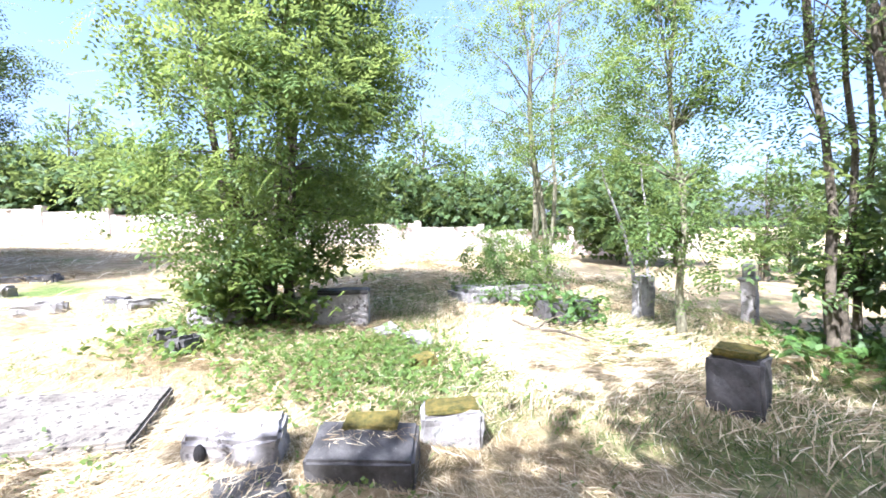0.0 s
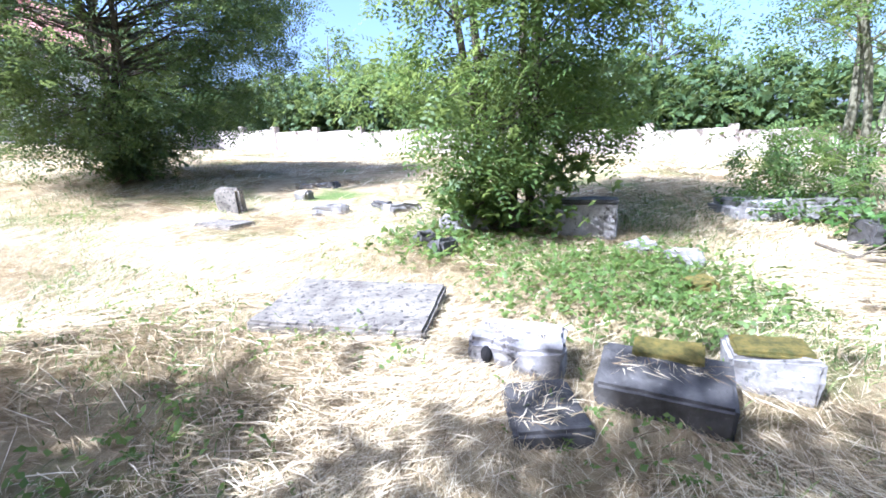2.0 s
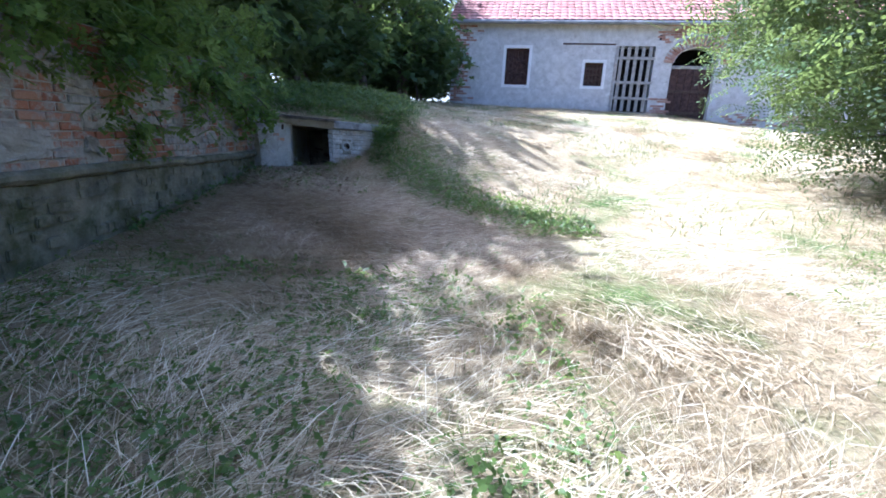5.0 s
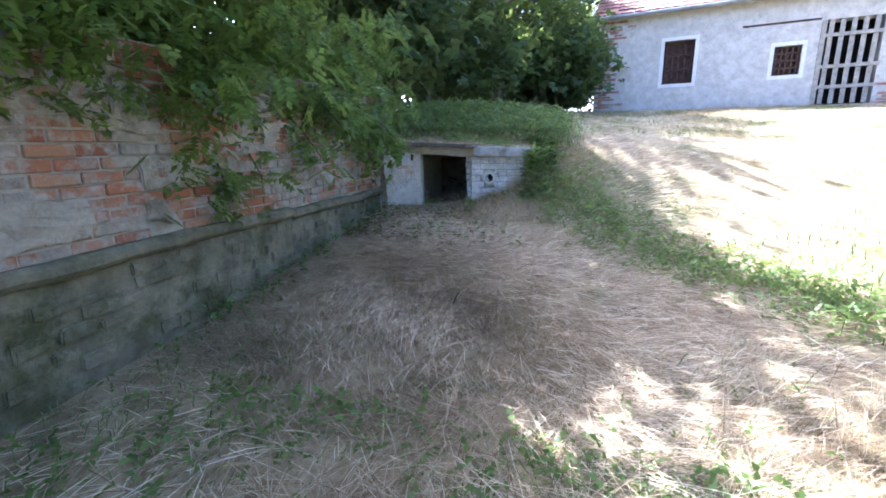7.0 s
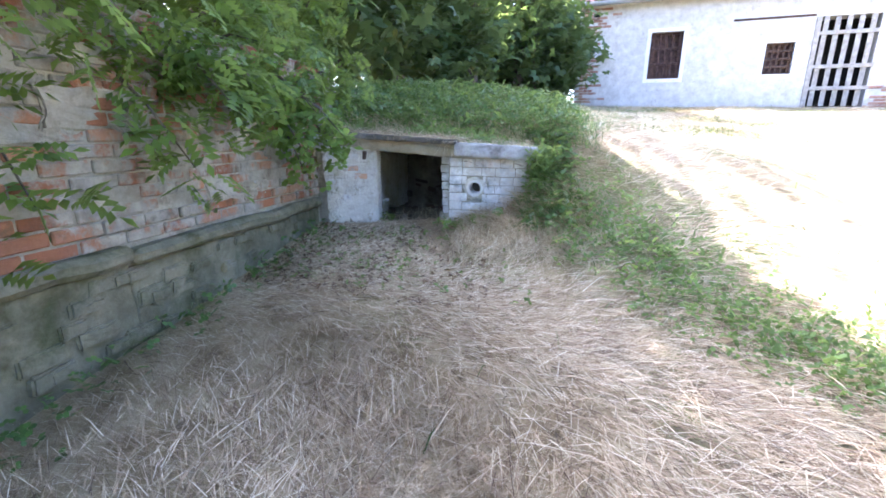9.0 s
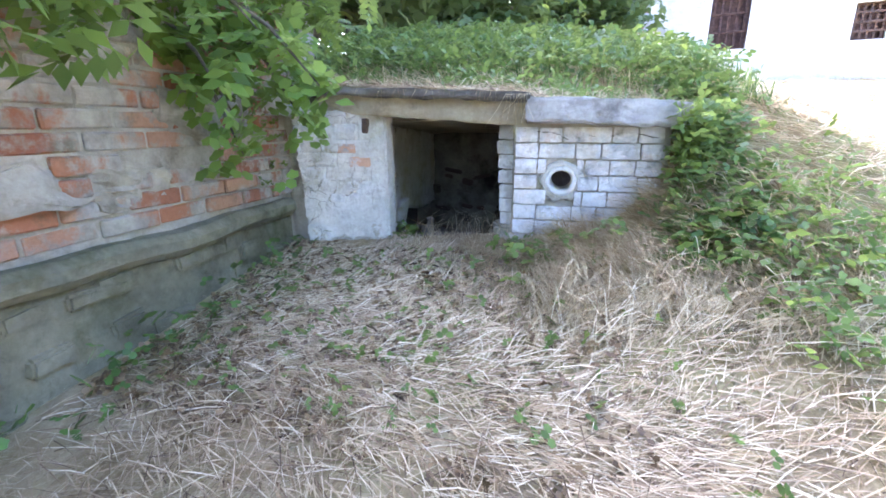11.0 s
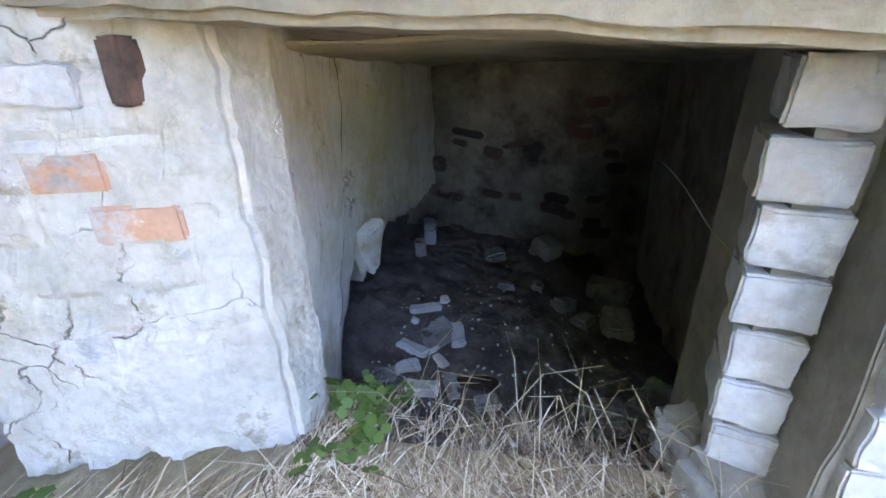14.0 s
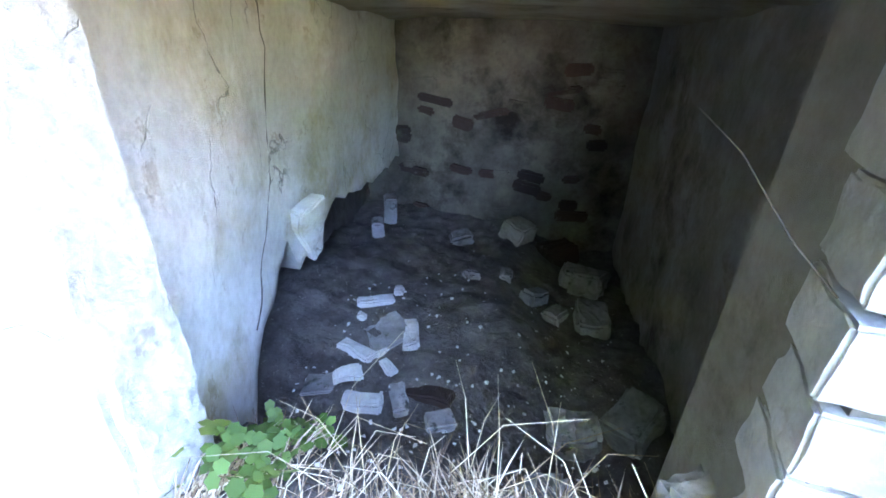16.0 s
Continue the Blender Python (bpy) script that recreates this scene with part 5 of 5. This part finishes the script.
def blades(name, n, area, material, length, lie, seed, label, width=0.0035, mask=None, clump=0.0, extra=0.0, on_roof=False, zf=None):
    """Bent strips of grass on the ground, joined: no one could count them."""
    rng = np.random.default_rng(seed)
    x, y = rng.uniform(area[0], area[1], n), rng.uniform(area[2], area[3], n)
    if clump:
        k = max(1, n // 40)
        cxs, cys = rng.uniform(area[0], area[1], k), rng.uniform(area[2], area[3], k)
        w = rng.integers(0, k, n)
        x, y = cxs[w] + rng.normal(0, clump, n), cys[w] + rng.normal(0, clump, n)
    ok = (x > wall_x(y) + 0.07) | (y > 0.5)
    ok &= bool(on_roof or zf) | ~((x > -0.95) & (x < 1.24) & (y > np.where(x > 0.45, -0.07, np.where(x < -0.33, -0.08 + 0.4 * (x + 0.33), 0.0))) & (y < 0.45))
    ok &= ~((x > 2.3) & (y > 16.35 - 0.18 * (x - 2.4)))
    if mask is not None:
        ok &= mask(x, y, rng)
    x, y = x[ok], y[ok]
    n = len(x)
    z = (zf(x, y) if zf else roof_z(x, y) if on_roof else ground_z(x, y)) + extra
    L = rng.uniform(*length, n)
    head = rng.uniform(0, 2 * np.pi, n) if not clump else 1.6 * np.sin(1.3 * x + 0.7 * y) + 2.1 * np.cos(0.9 * y - 0.4 * x) + rng.normal(0, 0.9, n)
    up = np.clip(rng.normal(lie[0], lie[1], n), 0.0, 1.5)
    dx, dy = np.cos(head), np.sin(head)
    px, py = -dy, dx
    w = width * rng.uniform(0.6, 1.5, n)
    co = np.zeros((n, 5, 3), np.float32)
    for i, (s, fall) in enumerate(((0.0, 0.0), (0.5, 0.0), (1.0, 0.35))):
        r, h = L * s * np.cos(up), L * s * np.sin(up) * (1 - fall) + 0.004
        ww = w * (1.0, 0.85, 0.25)[i]
        for j, q in enumerate((-1, 1) if i < 2 else (0,)):
            co[:, i * 2 + j, 0] = x + dx * r + px * ww * q
            co[:, i * 2 + j, 1] = y + dy * r + py * ww * q
            co[:, i * 2 + j, 2] = z + h + 0.5 * ww * q
    f = np.array([(0, 1, 3), (0, 3, 2), (2, 3, 4)])[None] + (np.arange(n) * 5)[:, None, None]
    ob = raw_mesh(name, co.reshape(-1, 3), f.reshape(-1, 3), material)
    return tagged(ob, label, "grass", kind="stuff")


def patch(x, y):
    """Where the ground grows greener."""
    g = np.sin(1.1 * x + 0.6 * np.sin(0.8 * y)) * np.cos(0.9 * y - 0.5 * x) + 0.5 * np.sin(2.7 * x - 1.9 * y)
    g = g + 1.2 * np.exp(-((x - 6.0) ** 2 + (y + 11.9) ** 2) / 1.6) + 0.9 * np.exp(-((x - 2.0) ** 2 + (y + 5.6) ** 2) / 1.6)
    return g


green_mask = lambda x, y, r: patch(x, y) + r.normal(0, 0.3, len(x)) > 0.30
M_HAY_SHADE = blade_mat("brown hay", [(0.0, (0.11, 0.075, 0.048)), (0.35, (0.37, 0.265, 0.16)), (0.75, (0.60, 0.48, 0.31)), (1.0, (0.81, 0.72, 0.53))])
blades("dry_hay", 85000, (-1.2, 3.2, -4.2, 1.2), M_HAY_SHADE, (0.06, 0.24), (0.16, 0.15), 41, "matted dry brown hay before the cellar", 0.0014, clump=0.16, extra=0.006)
blades("dry_hay", 9000, (-0.9, 1.5, -1.3, 0.1), M_HAY, (0.04, 0.15), (0.2, 0.2), 42, "loose dry straw by the cellar opening", 0.0010, clump=0.10, extra=0.006)
blades("dry_hay", 120000, (-1.4, 9.0, -13.8, -3.8), M_HAY, (0.08, 0.32), (0.15, 0.15), 43, "sun-bleached mown hay lying on the slope", 0.0017, clump=0.22, extra=0.008, mask=lambda x, y, r: (x > 2.6) | (r.random(len(x)) < 0.45))
blades("dry_hay", 60000, (1.0, 16.0, -3.9, 16.4), M_HAY, (0.12, 0.36), (0.22, 0.18), 44, "sun-bleached hay on the bank", 0.0024, clump=0.26, extra=0.008)
blades("dry_hay", 26000, (2.5, 14.0, -18.5, -13.2), M_HAY, (0.12, 0.36), (0.22, 0.2), 45, "straw between the graves", 0.0035, clump=0.24, extra=0.008)
blades("dry_hay", 30000, (8.5, 25.6, -18, 9), M_HAY, (0.15, 0.4), (0.25, 0.2), 46, "bleached hay on the far meadow", 0.007, clump=0.3)
blades("cut_straw", 6500, (0.2, 4.2, -9.0, -4.6), M_HAY, (0.25, 0.65), (0.10, 0.10), 58, "swaths of long cut straw on the slope", 0.0018, clump=0.10, extra=0.02)
blades("cut_straw", 4000, (0.4, 3.6, -4.8, -1.9), M_HAY_SHADE, (0.25, 0.6), (0.12, 0.12), 59, "swaths of long cut straw before the cellar", 0.0013, clump=0.10, extra=0.02)
blades("green_grass", 70000, (-1.3, 9.5, -14.5, -3.5), M_GREEN, (0.04, 0.13), (0.8, 0.35), 47, "short green grass in patches", 0.0020, green_mask)
blades("green_grass", 30000, (2.5, 12.0, -18.0, -12.0), M_GREEN, (0.06, 0.18), (0.8, 0.35), 48, "green grass between the graves", 0.0028, lambda x, y, r: patch(x, y) + r.normal(0, 0.4, len(x)) > 0.05)
blades("green_grass", 30000, (0.9, 15.0, -3.5, 16.2), M_GREEN, (0.08, 0.25), (0.9, 0.3), 49, "green grass on the bank", 0.004, lambda x, y, r: patch(x, y) + r.normal(0, 0.3, len(x)) > 0.3)
blades("long_grass", 9000, (-1.4, 1.9, 0.42, 4.5), M_GREEN, (0.12, 0.34), (0.8, 0.35), 50, "long grass on the cellar mound", 0.0028)
blades("long_grass", 12000, (0.66, 1.9, -0.95, -0.06), M_HAY, (0.12, 0.34), (0.42, 0.25), 51, "bleached long grass before the white bricks", 0.0014, clump=0.05)
blades("dry_hay", 40000, (0.9, 4.6, -13.6, -9.4), M_HAY, (0.05, 0.2), (0.2, 0.2), 53, "loose straw in the shade by the graves", 0.0013, clump=0.12, extra=0.01)
sill_z = lambda x, y: np.maximum(np.vectorize(pit_z)(x, y), np.where(y < 0.06, ground_z(x, np.minimum(y, 0.05)), -9.0))
blades("dry_hay", 3600, (-0.32, 0.42, -0.18, 0.20), M_HAY_SHADE, (0.03, 0.12), (0.25, 0.3), 57, "bleached straw spilling over the threshold", 0.0009, zf=sill_z, clump=0.03)
blades("roof_grass", 3600, (-0.95, 0.60, -0.14, 0.5), M_HAY_SHADE, (0.05, 0.2), (0.2, 0.3), 54, "dead grass matted on the roof slab", 0.0016, on_roof=True)
blades("roof_grass", 700, (0.5, 1.22, 0.05, 0.5), M_HAY, (0.05, 0.22), (0.2, 0.3), 55, "dead grass lying on the cap slab", 0.0016, on_roof=True)
blades("roof_grass", 900, (-0.95, 1.2, -0.02, 0.55), M_GREEN, (0.08, 0.28), (0.7, 0.4), 56, "green grass growing over the roof slab", 0.0016, on_roof=True)
blades("long_grass", 1500, (-1.0, 1.25, 0.45, 0.7), M_HAY, (0.10, 0.26), (0.5, 0.4), 52, "dry grass over the roof slab", 0.0022)


def herbs(name, n, area, template, leaf, size, seed, label, mask=None, lift=(0.01, 0.10), category="plant"):
    rng = np.random.default_rng(seed)
    x, y = rng.uniform(area[0], area[1], n), rng.uniform(area[2], area[3], n)
    ok = (x > wall_x(y) + 0.08) | (y > 0.5)
    ok &= ~((x > -0.95) & (x < 1.26) & (y > -0.16) & (y < 0.45))
    if mask is not None:
        ok &= mask(x, y, rng)
    x, y = x[ok], y[ok]
    p = np.stack([x, y, ground_z(x, y) + rng.uniform(*lift, len(x))], -1)
    co, fa = scatter(template, p, turns(rng, len(x), 0.25, 0.4), rng.uniform(*size, len(x)))
    return tagged(raw_mesh(name, co, fa, leaf), label, category, kind="stuff")


near = lambda cx, cy, r: (lambda x, y, g: (x - cx) ** 2 + (y - cy) ** 2 < (r * g.uniform(0.3, 1.0, len(x))) ** 2)
herbs("ground_ivy", 4600, (4.6, 7.7, -13.4, -10.2), fan(3, 0.045), M_HERB, (0.7, 1.4), 61, "bright low herbs between the graves", near(6.1, -11.75, 1.6))
herbs("ground_ivy", 1500, (5.6, 8.2, -11.0, -8.8), fan(3, 0.06), M_HERB, (0.7, 1.4), 62, "herbs and bramble by the low stones", near(6.9, -9.9, 1.1))
herbs("ivy", 2400, (8.2, 10.6, -15.4, -13.2), fan(3, 0.06), M_IVY, (0.7, 1.4), 63, "ivy over a low grave mound", near(9.4, -14.3, 1.0), (0.05, 0.30))
herbs("ivy", 1300, (7.0, 8.6, -15.6, -14.1), fan(3, 0.08), M_IVY, (0.7, 1.3), 64, "ivy over a grave block", near(7.8, -14.85, 0.7), (0.05, 0.42))
herbs("ivy", 2600, (3.6, 7.2, -19.6, -16.2), fan(3, 0.09), M_IVY, (0.7, 1.4), 65, "dark ivy floor under bare trunks", near(5.3, -17.9, 1.7), (0.02, 0.25))
herbs("clover", 1500, (1.0, 4.6, -13.4, -9.2), fan(3, 0.035), M_HERB, (0.6, 1.4), 84, "green weeds in the straw by the grave blocks", lambda x, y, r: np.sin(2.9 * x + 1.1 * y) * np.sin(2.3 * y - 1.7 * x) + r.normal(0, 0.2, len(x)) > 0.25, (0.01, 0.06))
herbs("bramble", 13000, (1.0, 4.4, -2.9, 1.4), fan(3, 0.042), M_HERB, (0.6, 1.3), 66, "bramble and ivy on the bank beside the cap", lambda x, y, r: (np.abs(x - 1.20 + 1.15 * y) < 1.0 * r.uniform(0.1, 1.0, len(x))) & (y < 0.6) & (x > 1.3), (0.01, 0.12))
herbs("ivy", 700, (1.14, 1.6, -0.6, 0.5), fan(3, 0.05), M_IVY, (0.7, 1.3), 67, "ivy hanging beside the white brick front", None, (0.0, 0.12))
herbs("clover", 5200, (-1.0, 9.0, -13.5, -3.5), fan(3, 0.035), M_HERB, (0.6, 1.4), 74, "low clover and weeds among the mown hay", green_mask, (0.01, 0.05))
herbs("clover", 6500, (-0.8, 3.4, -9.6, -4.2), fan(3, 0.04), M_HERB, (0.6, 1.4), 75, "dark low weeds in the shade of the wood", lambda x, y, r: np.sin(2.3 * x + 0.7 * y) * np.sin(1.9 * y - 1.1 * x) + r.normal(0, 0.35, len(x)) > -0.05, (0.01, 0.06))
herbs("ivy", 3200, (-1.5, 1.7, 0.45, 2.2), fan(3, 0.045), M_IVY, (0.6, 1.3), 78, "dark ivy over the back of the cellar roof", None, (0.03, 0.22))
herbs("bramble", 1500, (-1.5, 1.6, 0.45, 2.6), fan(3, 0.05), M_HERB, (0.6, 1.3), 68, "green creepers on the cellar mound", None, (0.02, 0.2))
herbs("nettle", 1700, (-1.2, -0.3, -4.0, -0.2), lobed(3, 0.030), M_IVY, (0.6, 1.3), 69, "small nettles along the wall foot", lambda x, y, r: x < wall_x(y) + 0.08 + 0.34 * r.uniform(0, 1, len(x)) ** 2, (0.01, 0.14))
herbs("nettle", 170, (-0.9, 1.3, -1.5, -0.15), lobed(3, 0.028), M_HERB, (0.6, 1.3), 70, "scattered small weeds in the hay", None, (0.01, 0.06))
herbs("nettle", 45, (0.35, 1.0, -0.5, -0.12), lobed(4, 0.034), M_HERB, (0.7, 1.3), 71, "weeds at the foot of the white bricks", None, (0.02, 0.14))
M_LITTER = leaf_mat("dead leaves", (0.07, 0.04, 0.02), (0.26, 0.17, 0.09), 0.1, (0.3, 0.2, 0.1))
herbs("leaf_litter", 2600, (-0.95, 1.0, -1.6, -0.10), lobed(3, 0.020), M_LITTER, (0.5, 1.4), 76, "small dead brown leaves and chaff in the hay", lambda x, y, r: r.random(len(x)) < np.where(x < 0.2, 1.0, 0.4), (0.004, 0.03))
herbs("nettle", 170, (-0.75, 0.35, -1.5, -0.15), lobed(3, 0.020), M_HERB, (0.6, 1.4), 77, "small green seedlings in the brown hay", None, (0.01, 0.05))
# ivy that trails over the slab and hangs beside the white bricks
rng = np.random.default_rng(79)
n = 900
x, y = rng.uniform(-0.95, 1.2, n), 0.5 - np.abs(rng.normal(0, 0.22, n))
keep = (y > -0.12) & (np.sin(4.1 * x) + np.sin(9.7 * x + 1) + rng.normal(0, 0.5, n) > 0.0)
x, y = x[keep], y[keep]
p = np.stack([x, y, roof_z(x, y) + rng.uniform(0.01, 0.09, len(x))], -1)
s, h = rng.uniform(0, 1, 650), rng.uniform(0, 1, 650)
hang = np.stack([1.20 + 0.20 * s + 0.03 * h, -0.22 + 0.25 * s - 0.10 * (1 - h) + rng.normal(0, 0.03, 650), 0.10 + 0.74 * h], -1)
p = np.concatenate([p, hang])
co, fa = scatter(fan(3, 0.042), p, turns(rng, len(p), 0.2, 0.5), rng.uniform(0.6, 1.3, len(p)))
tagged(raw_mesh("ivy", co, fa, M_HERB), "green ivy trailing over the roof slab and beside the bricks", "plant", kind="stuff")
for bx, by, w, d, top, seed in ((3.90, -11.16, 0.18, 0.15, -0.684, 80), (4.24, -11.76, 0.12, 0.26, -0.60, 81), (4.42, -11.0, 0.10, 0.22, gz(4.42, -11.0) + 0.225, 82)):
    blades("straw_wisps", 130, (bx - w, bx + w, by - d, by + d), M_HAY, (0.04, 0.14), (0.08, 0.08), seed, "wisps of straw lying on a grave block", 0.0016, zf=lambda x, y, z=top: np.full(len(x), z))
# strawberry-like weeds at the west jamb
rng = np.random.default_rng(72)
n = 60
p = np.stack([rng.normal(-0.24, 0.05, n), rng.uniform(-0.02, 0.30, n), np.zeros(n)], -1)
p[:, 2] = [pit_z(a, b) + c for a, b, c in zip(p[:, 0], p[:, 1], rng.uniform(0.02, 0.10, n))]
co, fa = scatter(lobed(3, 0.025), p, turns(rng, n, 0.3, 0.35), rng.uniform(0.7, 1.3, n))
tagged(raw_mesh("jamb_weed", co, fa, M_HERB), "bright green weeds growing at the plastered jamb", "plant", kind="stuff")
# dead grass that hangs from the joint of lintel and cap
rng = np.random.default_rng(83)
stalks = []
for k in range(26):
    x, y = 0.47 + rng.normal(0, 0.03), -0.185 + rng.uniform(-0.01, 0.01)
    dx, l = rng.normal(-0.03, 0.05), rng.uniform(0.06, 0.18)
    stalks.append(tube([(x, -0.10, 0.90), (x + 0.2 * dx, y - 0.01, 0.895), (x + 0.5 * dx, y - 0.015, 0.88 - 0.4 * l), (x + dx, y - 0.012, 0.88 - l)], [0.0012, 0.0012, 0.001, 0.0005], 4))
for k in range(40):
    x, l = rng.uniform(-0.9, 0.48), rng.uniform(0.03, 0.11)
    z = roof_z(np.array([x]), 0)[0] + 0.006
    dx = rng.normal(0, 0.03)
    stalks.append(tube([(x, -0.06, z), (x + 0.3 * dx, -0.150, z + 0.004), (x + dx, -0.165, z - l)], [0.001, 0.001, 0.0005], 4))
co, fa = join(stalks)
tagged(raw_mesh("hanging_grass", co, fa, M_HAY), "pale dead grass hanging over the slab edge", "grass", kind="stuff")
# small creepers on the bricks beside the pier
n = 150
y = -0.05 - np.abs(rng.normal(0, 0.16, n)) - rng.integers(0, 2, n) * 0.25
z = rng.uniform(0.35, 1.15, n)
keep = np.sin(17 * y) + np.sin(9 * z + 20 * y) > 0.1
y, z = y[keep], z[keep]
p = np.stack([wall_x(y) + 0.025 + rng.uniform(0, 0.02, len(y)), y, z], -1)
co, fa = scatter(lobed(3, 0.020), p, turns(rng, len(p), -0.4, 0.5), rng.uniform(0.6, 1.3, len(p)))
tagged(raw_mesh("creeper", co, fa, M_HERB), "small green creeper leaves on the old bricks", "plant", kind="stuff")
# dry stalks over the threshold
rng = np.random.default_rng(73)
stalks = []
for k in range(110):
    x, y = rng.uniform(-0.18, 0.42), rng.uniform(-0.14, 0.22)
    z = max(gz(x, min(y, 0.0)), pit_z(x, y)) - 0.01
    a, l, lean = rng.uniform(0, 6.28), rng.uniform(0.08, 0.24), rng.uniform(0.3, 1.1)
    stalks.append(tube([(x, y, z), (x + 0.4 * l * lean * math.cos(a), y + 0.4 * l * lean * math.sin(a), z + 0.6 * l), (x + l * lean * math.cos(a), y + l * lean * math.sin(a), z + 0.8 * l)], [0.0009, 0.0007, 0.0004], 4))
co, fa = join(stalks)
tagged(raw_mesh("dry_stalks", co, fa, M_HAY), "thin dry stalks standing on the cellar threshold", "grass", kind="stuff")

# ---- bricks of the walls, last ----
brick_bm = box_bm(-0.06, 0.06, -0.125, 0.125, -0.034, 0.034, bevel=0.007)
wall_brick = bpy.data.meshes.new("brick")
brick_bm.to_mesh(wall_brick)
brick_bm.free()
wall_brick.materials.append(M_BRICK)
rng = random.Random(14)
rest_co, rest_fa = [], []
bv = np.array([v.co[:] for v in wall_brick.vertices])
bt = [tuple(p.vertices) for p in wall_brick.polygons]
count = 0
for r in range(17):
    z = 0.29 + r * 0.079
    for k in range(34):
        y = -0.02 - k * 0.262 - (0.131 if r % 2 else 0)
        if z < 0.35 or rng.random() < 0.04:
            continue
        dx = rng.uniform(-0.012, 0.012) - (0.03 if rng.random() < 0.06 else 0)
        if count < 300 and y > -6.2:
            ob = new("brick", wall_brick)
            ob.parent = west
            ob.matrix_basis = pose(-0.055 + dx, y, z, rng.uniform(-1.2, 1.2), 0, rng.uniform(-1.5, 1.5))
            count += 1
        else:
            rest_fa += [tuple(i + len(rest_co) * len(bv) for i in f) for f in bt]
            rest_co.append(bv + (-0.055 + dx, y, z))
me = bpy.data.meshes.new("brick_rest")
me.from_pydata([tuple(v) for v in np.concatenate(rest_co)], [], rest_fa)
me.materials.append(M_BRICK)
ob = new("brick_rest", me)
ob.parent = west
ob["kind"] = "stuff"

# lime-washed bricks of the cellar front
rng = random.Random(9)


def white_brick(x0, x1, y, z0, z1, seed):
    bm = rough_box(x1 - x0, 0.11, z1 - z0, 4, 0.0035, 0.0035, seed, 30)
    part("brick", bm, M_BRICK_WHITE, front).matrix_basis = pose((x0 + x1) / 2, y + 0.05, z0, rng.uniform(-1, 1), rng.uniform(-1, 1), rng.uniform(-1.5, 1.5))


PITCH = 0.0835
for r in range(8):
    z0 = 0.075 + r * PITCH
    x = 0.452
    k = 0
    while x < 1.17:
        w = (0.125 if (r + k) % 3 else 0.245) if r % 2 else (0.128 if k % 2 == 0 else 0.19)
        x1 = min(x + w, 1.20)
        zt = min(z0 + PITCH - rng.uniform(0.006, 0.012), 0.735)
        clear = abs((z0 + zt) / 2 - PZ) > PR + 0.046 or x1 < PX - PR or x > PX + PR
        if clear and zt - z0 > 0.03:
            white_brick(x, x1 - rng.uniform(0.005, 0.011), -0.055 + rng.uniform(-0.006, 0.006), z0, zt, r * 31 + k)
        elif zt - z0 > 0.03:
            half = max(0.0, abs(r * PITCH + 0.075 + PITCH / 2 - PZ) - PITCH / 2) / PR
            reach = PR * math.sqrt(max(0.0, 1 - half * half)) + 0.008
            if PX - reach - x > 0.03:
                white_brick(x, PX - reach, -0.055, z0, zt, r * 31 + k)
            if x1 - PX - reach > 0.03:
                white_brick(PX + reach, x1 - 0.009, -0.055, z0, zt, r * 31 + k + 7)
        x, k = x1, k + 1
    if 0.12 < z0 < 0.70:
        bm = rough_box(0.088 + rng.uniform(-0.008, 0.006), 0.11, PITCH - rng.uniform(0.005, 0.011), 4, 0.004, 0.004, r * 17 + 400, 30)
        part("brick", bm, M_BRICK_WHITE, front).matrix_basis = pose(0.402 - 0.05 * (z0 - 0.4) + rng.uniform(-0.005, 0.005), 0.108, z0 + 0.012, 0, rng.uniform(-1.5, 1.5), -12)
